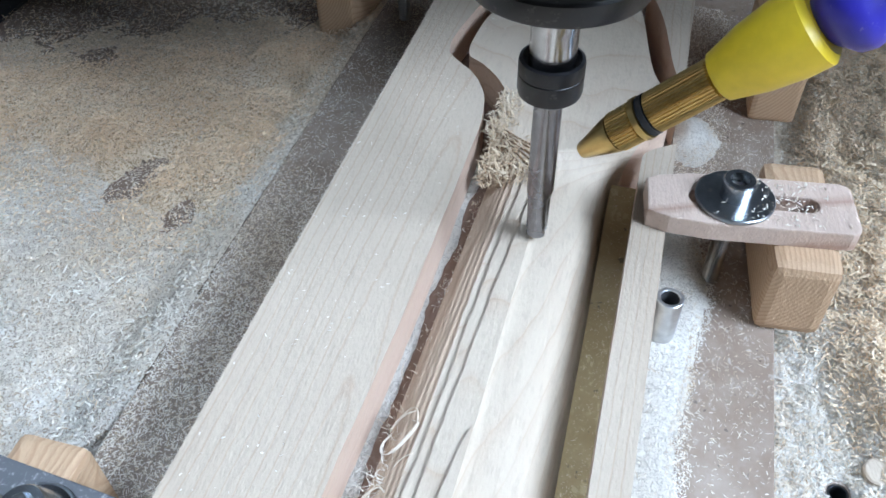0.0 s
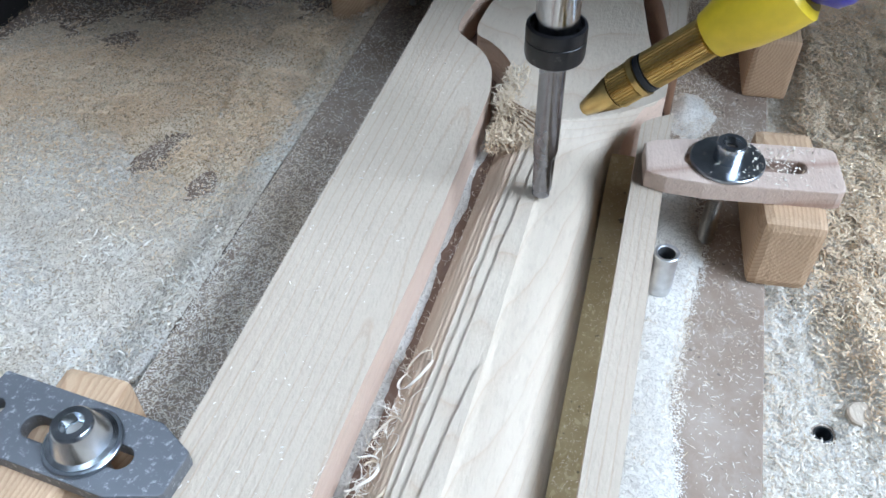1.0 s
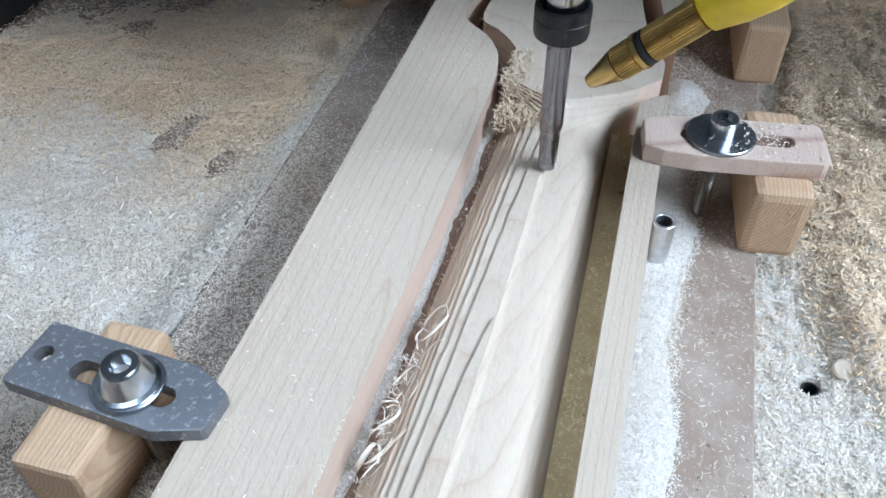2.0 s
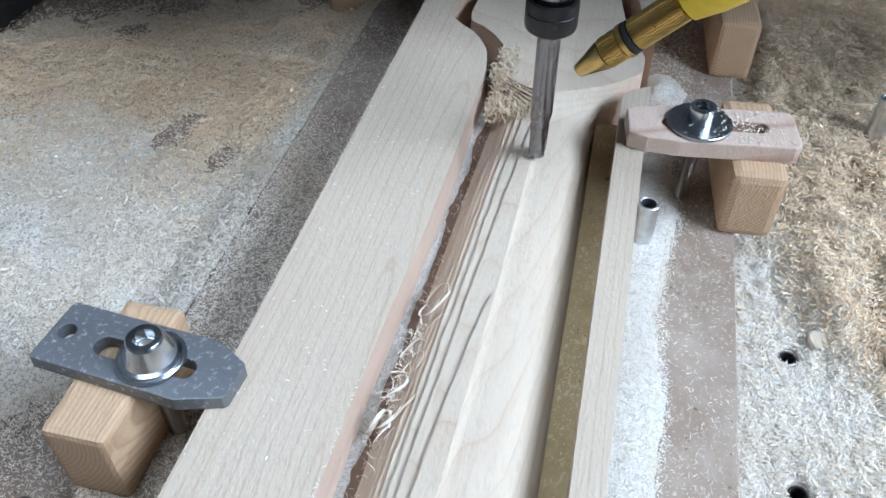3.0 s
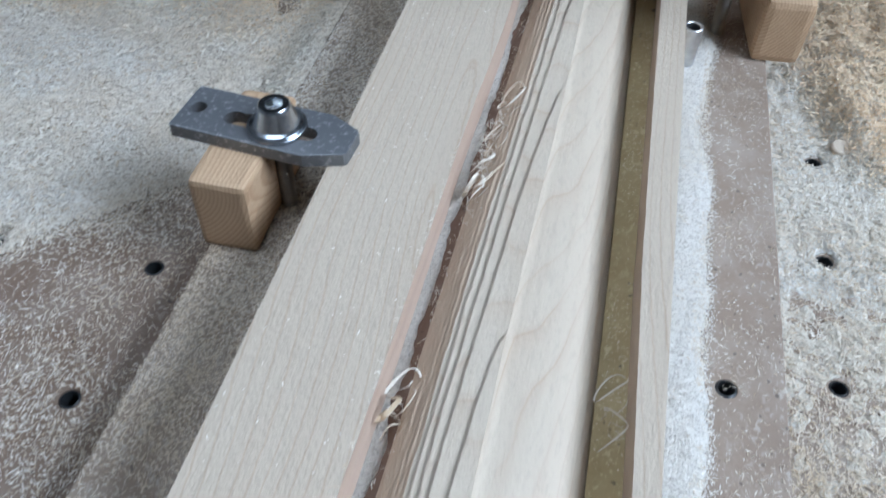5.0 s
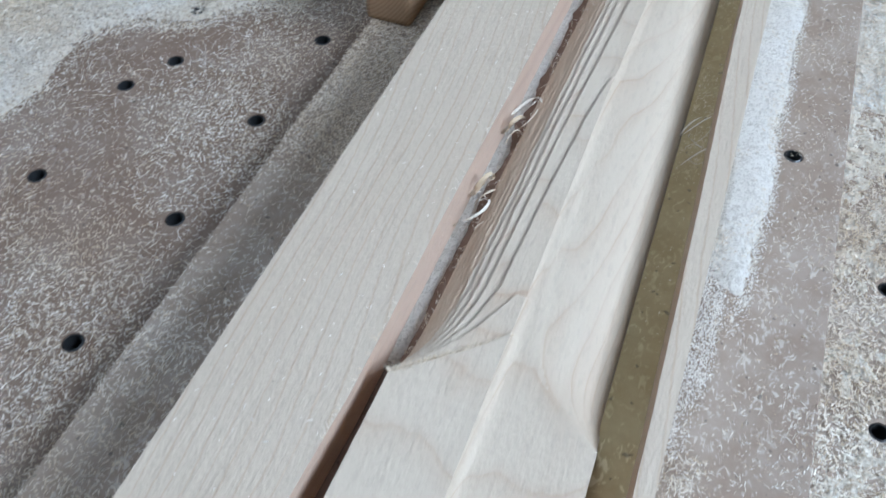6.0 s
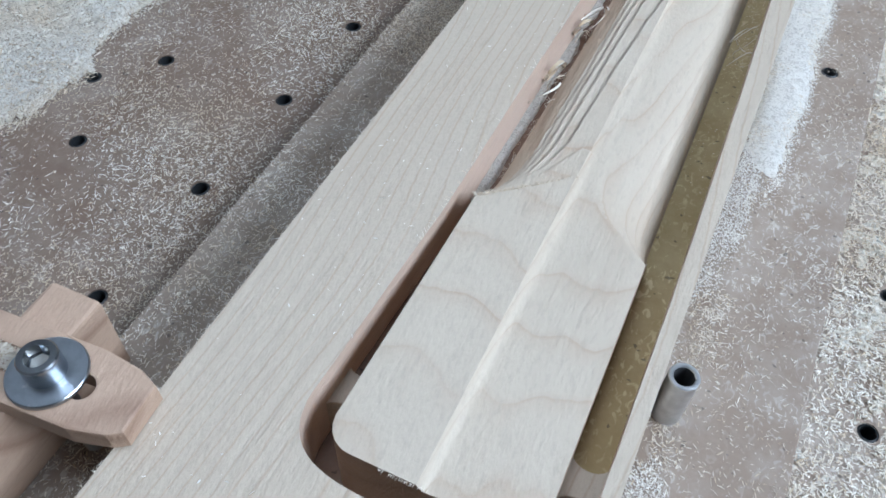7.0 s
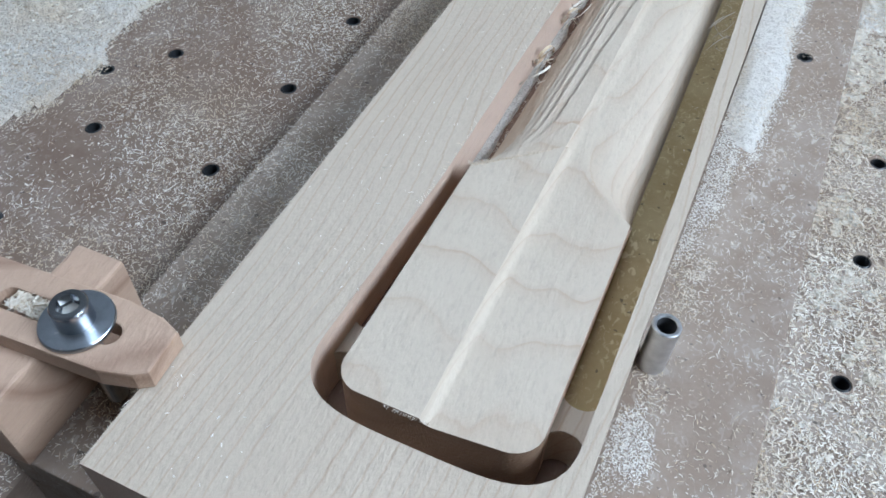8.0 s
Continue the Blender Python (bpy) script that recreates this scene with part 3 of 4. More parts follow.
# ---- clamps on their packing blocks ----
def socket_bolt(parent, x, y, z, head_r, head_h, foot, cone):
    prof = [(head_r, 0), (head_r, head_h * 0.93), (head_r * 0.93, head_h), (head_r * 0.62, head_h), (head_r * 0.60, head_h * 0.45), (0.0001, head_h * 0.40)]
    if cone:
        head_h *= 1.2
        prof = [(head_r * 1.80, 0), (head_r * 1.80, head_h * 0.07), (head_r * 1.55, head_h * 0.14), (head_r * 1.12, head_h * 0.86), (head_r * 1.08, head_h * 0.93), (head_r * 0.98, head_h), (head_r * 0.62, head_h), (head_r * 0.60, head_h * 0.55), (0.0001, head_h * 0.50)]

    bm = lathe_bm(prof, 36)
    for v in bm.verts:
        r = math.hypot(v.co.x, v.co.y)
        if r < head_r * 0.615 and r > head_r * 0.3:
            a = (math.atan2(v.co.y, v.co.x) % (math.pi / 3)) - math.pi / 6
            k = 0.9 * head_r * 0.60 / math.cos(a) / r
            v.co.x, v.co.y = v.co.x * k, v.co.y * k
        v.co += Vector((x, y, z))
    head = part("bolt_head", bm, ZINC, parent, "bright zinc socket head", 35)
    # dark six-sided disc in the recess, standing in for the shade there
    part("socket", lathe_bm([(head_r * 0.53, z + head_h * 0.42), (head_r * 0.53, z + head_h * 0.56), (0.0001, z + head_h * 0.54)], 6, False, (x, y)), THREAD, head, "dark disc for the shade in the hexagon socket")
    turns = []
    h = z - foot
    for k in range(int(h / 0.0005)):
        turns.append((0.0030 if k % 2 else 0.00255, foot + 0.0005 * k))
    turns.append((0.0028, z))
    part("bolt_shank", lathe_bm(turns, 18, False, (x, y)), THREAD, parent, "threaded steel shank")
    return head


def washer(parent, x, y, z, r):
    prof = [(0.0033, 0), (r - 0.0002, 0), (r, 0.0003), (r, 0.0012), (r - 0.0003, 0.0015), (0.0036, 0.0015), (0.0033, 0.0012)]
    bm = lathe_bm(prof, 48, True)
    bmesh.ops.translate(bm, verts=bm.verts, vec=(x, y, z))
    return part("washer", bm, WASHER, parent, "wide zinc-plated washer", 35)


def clamp(m, label, outline, holes, thick, material, bolt, washer_r, foot, cone=False, bevel=0.0005):
    c = empty("strap_clamp", m, label, "clamp", "hold-down clamps")
    part("clamp_plate", prism_bm(outline, holes, 0.0, thick, bevel), material, c)
    washer(c, *bolt, thick + 0.0001, washer_r)
    socket_bolt(c, *bolt, thick + 0.0016, 0.0050, 0.0068, foot, cone)
    return c


def packing_block(m, label, sx, sy, sz, material, bevel):
    b = part("packing_block", box_bm(-sx / 2, sx / 2, -sy / 2, sy / 2, 0, sz, bevel, 2), material)
    b.matrix_world = m
    return tagged(b, label, "wood block", "packing blocks")


PLATE_Z = TOP + 0.0003
# dark steel plate with a tapped hole and a slot
clamp(pose(-0.1247, 0.2872, PLATE_Z, 0, 0, -4.6), "dusty dark steel strap clamp gripping the maple blank",
      [(0.0006, -0.0112), (0.0480, -0.0114), (0.0605, -0.0066), (0.0613, -0.0055), (0.0613, 0.0055), (0.0605, 0.0066), (0.0500, 0.0114), (0.0006, 0.0112), (0.0, 0.0106), (0.0, -0.0106)],
      [circle(0.0050, 0.0004, 0.0028), slot(0.0190, 0.0455, -0.0008, 0.0033)], 0.0048, PLATE, (0.0348, -0.0008), 0.0100, -PLATE_Z + STRIP_Z, True)
packing_block(pose(-0.1020, 0.2820, STRIP_Z, 0, 0, 0.6), "squared pine packing block under the steel clamp", 0.0200, 0.0500, TOP - STRIP_Z + 0.0002, PINE, 0.0022)


def nose(length, w_tail, w_tip, shoulder, r=0.003):
    return [(0.0, -w_tip), (shoulder * 0.35, -w_tip - (w_tail - w_tip) * 0.62), (shoulder, -w_tail), (length - r, -w_tail), (length - r * 0.3, -w_tail + r * 0.3), (length, -w_tail + r),
            (length, w_tail - r), (length - r * 0.3, w_tail - r * 0.3), (length - r, w_tail), (shoulder * 0.75, w_tail), (shoulder * 0.2, w_tip + (w_tail - w_tip) * 0.5), (0.0, w_tip)]


clamp(pose(0.0340, 0.4325, PLATE_Z, 0, 0, 7.8), "pale beech strap clamp with a wide washer on the maple edge",
      nose(0.0645, 0.0118, 0.0076, 0.019), [slot(0.0165, 0.0500, 0.0002, 0.0034)], 0.0070, BEECH, (0.0272, 0.0002), 0.0124, -PLATE_Z + STRIP_Z, False, 0.0007)
packing_block(pose(0.0835, 0.4435, STRIP_Z, 0, 0, 5.0), "ring-grained pine packing block under the beech clamp", 0.0210, 0.0520, TOP - STRIP_Z + 0.0002, PINE, 0.0034)
clamp(pose(-0.0672, -0.0140, PLATE_Z, 0, 0, 184.0), "worn beech strap clamp bolted beside the blank's end",
      nose(0.0900, 0.0108, 0.0066, 0.017), [slot(0.0165, 0.0480, 0.0002, 0.0034)], 0.0066, BEECH_DARK, (0.0256, 0.0004), 0.0099, -PLATE_Z + STRIP_Z, False, 0.0007)
packing_block(pose(-0.1085, -0.0180, STRIP_Z, 0, 0, 1.0), "old beech packing block under the worn clamp", 0.0165, 0.0540, TOP - STRIP_Z + 0.0002, BEECH_DARK, 0.0012)
clamp(pose(-0.0661, 0.5750, PLATE_Z, 0, 0, 176), "beech strap clamp holding the blank's far end",
      nose(0.0700, 0.0116, 0.0070, 0.017), [slot(0.0165, 0.0480, 0.0002, 0.0034)], 0.0070, BEECH, (0.0290, 0.0), 0.0116, -PLATE_Z + STRIP_Z)
packing_block(pose(-0.1310, 0.5990, BED, 0, 0, -2.0), "pine packing block under the far clamp", 0.0200, 0.0500, TOP - BED + 0.0002, PINE, 0.0022)
packing_block(pose(0.0790, 0.5620, STRIP_Z, 0, 0, 4.0), "pine packing block standing in the shavings", 0.0190, 0.0560, TOP - STRIP_Z, PINE, 0.0022)


# ---- loose spacer tubes and a plug ----
def spacer_tube(m, h):
    r, q = 0.0043, 0.0029
    def saw(a, z):
        return 1.0 + 0.015 * math.sin(9 * a) * (1 if z > h * 0.9 else 0)
    ob = part("spacer_tube", lathe_bm([(r, 0), (r, h - 0.0003), (r - 0.0003, h), (q + 0.0003, h), (q, h - 0.0004), (q, 0.0004)], 36, True, wobble=saw), [ALU, BORE], None, "", 35)
    # inner faces near black, for grime and for the shade inside the tube
    for f in ob.data.polygons:
        if math.hypot(f.center.x, f.center.y) < q * 1.03:
            f.material_index = 1
    ob.matrix_world = m
    return tagged(ob, "short sawn aluminium tube standing on the spoilboard", "metal tube", "spacer tubes")


spacer_tube(pose(0.0466, 0.4045, STRIP_Z), 0.0208)
spacer_tube(pose(0.0467, 0.0617, STRIP_Z, 0, 1.5, 0), 0.0205)
spacer_tube(pose(0.1480, 0.5080, BED + 0.0085), 0.0220)
plug = part("wood_plug", lathe_bm([(0.0040, 0), (0.0043, 0.0005), (0.0042, 0.0022), (0.0036, 0.0026)], 22), MAPLE)
plug.matrix_world = pose(0.1150, 0.3790, BED + 0.0032, 8, -6, 20)
tagged(plug, "small pale wooden plug lying in the dust", "wood plug")

# ---- router spindle, its gantry and the air nozzle ----
SX, SY, TIP_Z = 0.0018, 0.4160, 0.0365
gantry = empty("gantry", pose(0, SY, 0), "dark machine gantry that carries the spindle", "gantry")
part("beam", box_bm(-0.46, 0.46, 0.0600, 0.160, 0.178, 0.34, 0.004), BLACK, gantry)
for x in (-0.44, 0.44):
    part("leg", box_bm(x - 0.02, x + 0.02, 0.0600, 0.145, BED, 0.1775, 0.003), BLACK, gantry)
part("carriage_plate", box_bm(SX - 0.045, SX + 0.045, 0.0380, 0.0595, 0.17, 0.33, 0.002), BLACK, gantry)

spindle = empty("router_spindle", pose(SX, SY, 0), "black router spindle with a straight carbide cutter", "router")
part("spindle_body", lathe_bm([(0.0228, 0.1372), (0.0375, 0.1400), (0.0375, 0.3300), (0.033, 0.338)], 56), BLACK, spindle, "", 35)
part("flange", lathe_bm([(0.0205, 0.1240), (0.0232, 0.1244), (0.0238, 0.1254), (0.0238, 0.1300), (0.0233, 0.1305), (0.0231, 0.1308), (0.0231, 0.1370)], 64), BLACK, spindle, "dusty black flange", 35)
part("shaft", lathe_bm([(0.0056, 0.0990), (0.0064, 0.1000), (0.0064, 0.1118), (0.0067, 0.1123), (0.0067, 0.1239)], 40), BRIGHT, spindle, "polished steel shaft", 35)
part("collet_nut", lathe_bm([(0.0044, 0.0907), (0.0076, 0.0907), (0.0088, 0.0917), (0.0091, 0.0930), (0.0091, 0.0978), (0.0089, 0.0980), (0.0091, 0.0982), (0.0091, 0.1012), (0.0089, 0.1022), (0.0080, 0.1026), (0.0076, 0.1008), (0.0060, 0.1000)], 48), BLACK, spindle, "glossy black collet nut", 30)


def cutter():
    zs = np.concatenate([np.linspace(TIP_Z, TIP_Z + 0.002, 5), np.linspace(TIP_Z + 0.003, TIP_Z + 0.024, 24), np.linspace(TIP_Z + 0.026, 0.0908, 6)])
    prof = [(0.0026 + 0.0012 * min(1.0, (z - TIP_Z) / 0.0015), float(z)) for z in zs]

    def flutes(a, z):
        d = z - TIP_Z
        k = min(1.0, max(0.0, (0.019 - d) / 0.004))
        turn = a + 14.0 * d
        return (1.08 - 0.08 * k) * (1.0 - 0.30 * k * max(0.0, math.cos(2 * turn)) ** 2)
    return lathe_bm(prof, 36, wobble=flutes)


part("cutter", cutter(), CUTTER, spindle, "grey carbide cutter with two flutes", 40)

nozzle_axis = Vector((0.715, -0.02, 0.70)).normalized()
nozzle_tip = Vector((SX + 0.0120, SY - 0.0170, 0.0860))
nz = empty("air_nozzle", Matrix.Translation(nozzle_tip) @ nozzle_axis.to_track_quat("Z", "Y").to_matrix().to_4x4(), "knurled brass air nozzle on a yellow and blue hose", "air nozzle")


def knurl(a, z):
    return 1.0 + 0.035 * (1 if int(a / (2 * math.pi) * 72 + 0.5) % 2 else -1)


part("brass_tip", lathe_bm([(0.0009, 0.004), (0.0010, 0.0003), (0.0017, 0.0), (0.0022, 0.0004), (0.0049, 0.0100), (0.0050, 0.0112)], 40), BRASS, nz, "", 40)
part("knurled_sleeve", lathe_bm([(0.0046, 0.0113), (0.0052, 0.0118), (0.0052, 0.0180), (0.0047, 0.0185)], 144, wobble=knurl), BRASS, nz)
part("collar", lathe_bm([(0.0047, 0.0186), (0.0058, 0.0188), (0.0058, 0.0204), (0.0047, 0.0206)], 40), BRASS, nz, "", 35)
part("seal", lathe_bm([(0.0046, 0.0207), (0.0055, 0.0208), (0.0055, 0.0224), (0.0046, 0.0225)], 40), BLACK_MATT, nz, "black rubber ring", 35)
part("knurled_sleeve", lathe_bm([(0.0046, 0.0226), (0.0052, 0.0230), (0.0052, 0.0400), (0.0047, 0.0405)], 144, wobble=knurl), BRASS, nz)
part("connector", lathe_bm([(0.0050, 0.0406), (0.0062, 0.0412), (0.0085, 0.0500), (0.0096, 0.0580), (0.0096, 0.0640), (0.0080, 0.0655)], 40), YELLOW, nz, "bright yellow plastic connector", 40)
at, way = Vector((0, 0, 0.0650)), Vector((0, 0, 1))
back = nz.matrix_world.to_3x3().inverted()
goal = back @ Vector((0.25, 0.35, 0.9)).normalized()
for k in range(11):
    bm = lathe_bm([(0.0048, 0.0), (0.0062, 0.001), (0.0098, 0.0045), (0.0104, 0.0075), (0.0098, 0.0105), (0.0066, 0.0135), (0.0060, 0.0155)], 32)
    bmesh.ops.transform(bm, matrix=Matrix.Translation(at) @ way.to_track_quat("Z", "Y").to_matrix().to_4x4(), verts=bm.verts)
    part("hose_segment", bm, BLUE, nz, "blue plastic hose segment", 40)
    at = at + way * 0.0150
    way = (way * 0.78 + goal * 0.22).normalized()

rail = tagged(part("machine_rail", box_bm(-0.43, -0.312, 0.50, 0.94, BED + 0.0003, 0.030, 0.003), BLACK), "black machine rail along the bed's edge", "machine rail")

# ---- shavings: beds of dust and loose chips ----
def fold(v):
    return v * v * (3 - 2 * v)


def soft(v, a, b):
    return fold(np.clip((np.asarray(v, float) - a) / (b - a), 0, 1))


def wander(x, y, scale, seed):
    """Smooth noise in -1..1 from a few turned waves."""
    rng = np.random.RandomState(seed)
    out = np.zeros(np.broadcast(x, y).shape)
    for k in range(7):
        a, p, f = rng.uniform(0, 6.28), rng.uniform(0, 6.28), scale * rng.uniform(0.6, 2.0)
        out = out + np.sin((x * math.cos(a) + y * math.sin(a)) * f + p)
    return out / 4.0


def drift_line(x, y):
    """How far behind the drift's near edge a place lies."""
    return y - 0.436 - 0.010 * np.sin(x * 55 + 0.6)


def drift(x, y):
    d = drift_line(x, y) + 0.009 * wander(x, y, 45, 7) + 0.004 * wander(x, y, 150, 10)
    back = y - 0.482 - (x + 0.292) * 0.44 + 0.008 * wander(x, y, 60, 18)
    return soft(d, -0.006, 0.024) * (1 - soft(back, -0.008, 0.022)) * (0.45 + 0.55 * soft(wander(x, y, 40, 17), -0.7, 0.1)) * soft(-x, 0.112, 0.124) * (1 - patch(x, y))


def patch(x, y):
    """Places where the shavings were wiped off the panel."""
    a = np.exp(-(((x + 0.1735 - (y - 0.448) * 0.30) / 0.0105) ** 2 + ((y - 0.448) / 0.022) ** 2))
    b = np.exp(-(((x + 0.1460) / 0.009) ** 2 + ((y - 0.432) / 0.015) ** 2))
    c = np.exp(-(((x + 0.243) / 0.012) ** 2 + ((y - 0.524) / 0.012) ** 2))
    d = np.exp(-(((x + 0.150) / 0.022) ** 2 + ((y - 0.520) / 0.010) ** 2))
    return np.clip(1.3 * a + 0.95 * b + 0.9 * c + 0.8 * d, 0, 1)


def left_cover(x, y):
    """How thickly the shavings lie on the left panel, 0 to 1."""
    n = wander(x, y, 60, 1) * 0.010 + wander(x, y, 190, 2) * 0.004
    edge = 0.300 + (x + 0.142) * 1.0
    slope = soft(y + n, edge - 0.006, edge + 0.010) * soft(-x, 0.1040, 0.1075)
    far = soft(-x + n, 0.222, 0.234) * soft(y, 0.0, 0.06)
    thin = 1 - 0.72 * soft(y - 0.492 - (x + 0.292) * 0.44 + 0.016 * wander(x, y, 35, 8) + 0.006 * wander(x, y, 130, 9), 0.0, 0.05)
    return np.maximum(slope, far) * (1 - patch(x, y)) * thin


def right_cover(x, y):
    n = wander(x, y, 70, 3) * 0.008 + wander(x, y, 200, 4) * 0.003
    return 0.62 + 0.38 * soft(y - 0.4 * (x - 0.10) + n, 0.33, 0.38) + 0 * x


def heap(x, y):
    n = wander(x, y, 55, 6) * 0.014
    return soft(y + n + 0.75 * (x - 0.11), 0.352, 0.405) * soft(x + n * 0.6, 0.088, 0.112)


BARE_HOLES = [(x, y) for x, y in LEFT_HOLES if y < 0.26 and x > -0.22] + RIGHT_HOLES[:8]


def dust_bed(name, x0, x1, y0, y1, cell, height, material, label, base=0.0):
    xs, ys = np.arange(x0, x1 + cell / 2, cell), np.arange(y0, y1 + cell / 2, cell)
    gx, gy = np.meshgrid(xs, ys)
    z = height(gx, gy)
    n = len(xs)
    verts = np.stack([gx, gy, z], -1).reshape(-1, 3).tolist()
    keep, inside = z > base - 0.0008, np.zeros(z.shape, bool)
    for a, b in BARE_HOLES:
        d = np.hypot(gx - a, gy - b)
        ring = 0.0040 * (1 + 0.10 * np.sin(3 * np.arctan2(gy - b, gx - a) + 40 * a))
        near = d < ring
        k = ring / np.maximum(d, 1e-6)
        gx, gy, z = np.where(near, a + (gx - a) * k, gx), np.where(near, b + (gy - b) * k, gy), np.where(near, base + 0.0002, z)
        inside |= near
    verts = np.stack([gx, gy, z], -1).reshape(-1, 3).tolist()
    faces = []
    for j in range(len(ys) - 1):
        for i in range(n - 1):
            corner = (slice(j, j + 2), slice(i, i + 2))
            if keep[corner].all() and not inside[corner].all():
                faces.append((j * n + i, j * n + i + 1, (j + 1) * n + i + 1, (j + 1) * n + i))
    return tagged(mesh_thing(name, verts, faces, material, None, "", True), label, "wood dust", kind="stuff")


def crumbs(x, y, seed):
    return 0.0010 * wander(x, y, 900, seed) + 0.0006 * wander(x, y, 420, seed + 1) + 0.0009 * wander(x, y, 150, seed + 2)


dust_bed("dust_bed", -0.4193, -0.1092, 0.03, 0.80, 0.0020, lambda x, y: BED - 0.0020 + (0.0048 + 0.0118 * (1 - soft(-x, 0.110, 0.135))) * left_cover(x, y) + crumbs(x, y, 11) * (0.25 + 0.75 * left_cover(x, y)) * soft(left_cover(x, y), 0.02, 0.4) * (0.3 + 0.7 * soft(-x, 0.113, 0.128)), DUST_BED, "pale wood dust and shavings spread over the bed", BED)

def drift_height(x, y):
    return drift(x, y) * (0.0062 + 0.0036 * wander(x, y, 110, 12) + 0.0022 * wander(x, y, 260, 13))


dust_bed("shavings_drift", -0.36, -0.1110, 0.36, 0.62, 0.0019, lambda x, y: BED - 0.0012 + 0.0100 * (1 - soft(-x, 0.110, 0.135)) * soft(drift(x, y), 0.05, 0.4) + drift_height(x, y) + 0.0022 * soft(drift(x, y), 0.1, 0.5) + crumbs(x, y, 15) * drift(x, y), GOLD_BED, "golden curled shavings drifted across the dusty bed", BED)


def right_bed(x, y):
    deep = soft(y + 0.02 * wander(x, y, 60, 37), 0.22, 0.34)
    return BED - 0.0026 + 0.0017 * deep + 0.0012 * soft(y + 0.02 * wander(x, y, 60, 39), 0.02, 0.14) + 0.0016 * right_cover(x, y) + 0.9 * crumbs(x, y, 31) + heap(x, y) * (0.0075 + 0.0026 * wander(x, y, 110, 35) + 0.0017 * wander(x, y, 260, 36))


for x0, x1, y0, y1, cell in ((0.0833, 0.1357, -0.10, 0.42, 0.0013), (0.0833, 0.1357, 0.4200, 0.80, 0.0022), (0.1357, 0.32, -0.10, 0.80, 0.0022)):
    dust_bed("dust_bed", x0, x1, y0, y1, cell, right_bed, GREY_BED, "pale dust with golden heaps of shavings on the bed", BED)
dust_bed("dust_ridge", 0.0424, 0.0640, 0.130, 0.475, 0.0016, lambda x, y: STRIP_Z - 0.0012 + 0.0040 * soft(0.0575 + 0.0028 * wander(x, y, 90, 40) - x, -0.003, 0.0035) * soft(y + 0.014 * wander(x, y, 170, 41) + 0.5 * (x - 0.05), 0.155, 0.195) * (1 - 0.5 * soft(0.0455 - x, 0, 0.002) * soft(0.23 - y, -0.02, 0.02)) + 0.45 * crumbs(x, y, 43), FINE_DUST, "fine white dust banked against the blank", STRIP_Z)
dust_bed("dust_ridge", -0.0330, -0.0225, 0.10, 0.462, 0.0012, lambda x, y: 0.0217 + 0.0019 * soft(-x + 0.0010 * wander(x, y, 160, 50) - 0.010 * (0.31 - y), 0.0262, 0.0286) * (0.85 + 0.3 * wander(x, y, 60, 51)) + 0.22 * crumbs(x, y, 53), FINE_DUST, "fine white dust lying in the routed slot", 0.0180)


dust_bed("dust_mound", 0.0425, 0.0660, 0.494, 0.536, 0.0011, lambda x, y: STRIP_Z - 0.0014 + 0.0075 * np.exp(-(((x - 0.0500) / 0.0085) ** 2 + ((y - 0.514) / 0.0125) ** 2)) * (1 + 0.3 * wander(x, y, 260, 45)) + 0.3 * crumbs(x, y, 46), FINE_DUST, "small mound of fine pale dust on the spoilboard", STRIP_Z)


def chips(name, xs, ys, zs, rng, length, width, lift, material, label, curl=0.12):
    """Thousands of tiny bent slivers as one mesh."""
    n = len(xs)
    ln = rng.gamma(4.0, 0.25, n) * length
    wd = rng.uniform(0.6, 1.4, n) * width
    a, tilt, roll = rng.uniform(0, 2 * math.pi, n), rng.normal(0, 0.22, n), rng.normal(0, 0.5, n)
    ux, uy = np.cos(a), np.sin(a)
    bend = rng.normal(0, curl, n) * ln
    z0 = zs + rng.uniform(0.3, 1.0, n) * lift
    verts = np.zeros((n, 6, 3))
    for k, s in enumerate((-0.5, 0.0, 0.5)):
        off = bend * (0.25 - s * s)
        px, py = xs + ux * ln * s - uy * off, ys + uy * ln * s + ux * off
        pz = z0 + np.abs(np.sin(tilt)) * ln * 0.5 + np.sin(tilt) * ln * s + (0.25 - s * s) * np.abs(bend) * 0.8
        w = wd * (1.0 if k == 1 else 0.55) / 2
        for q, e in enumerate((-1, 1)):
            verts[:, 2 * k + q, 0] = px - uy * w * e * np.cos(roll)
            verts[:, 2 * k + q, 1] = py + ux * w * e * np.cos(roll)
            verts[:, 2 * k + q, 2] = pz + np.sin(roll) * w * e
    base = (np.arange(n) * 6)[:, None, None]
    faces = (base + np.array([[0, 1, 3, 2], [2, 3, 5, 4]])[None]).reshape(-1, 4)
    me = bpy.data.meshes.new(name)
    me.from_pydata(verts.reshape(-1, 3).tolist(), [], faces.tolist())
    me.materials.append(material)
    ob = new(name, me)
    return tagged(ob, label, "wood chips", kind="stuff")


def scatter(rng, n, x0, x1, y0, y1, keep):
    x, y = rng.uniform(x0, x1, n), rng.uniform(y0, y1, n)
    ok = rng.uniform(0, 1, n) < keep(x, y)
    return x[ok], y[ok]


rng = np.random.RandomState(21)
x, y = scatter(rng, 160000, -0.30, -0.1100, 0.08, 0.40, lambda x, y: 4 * left_cover(x, y + 0.004) * (1 - left_cover(x, y - 0.002)))
chips("wood_chips", x, y, BED + 0.0022 * left_cover(x, y), rng, 0.0011, 0.0003, 0.0005, CHIPS, "pale slivers thinning out at the dust's edge")
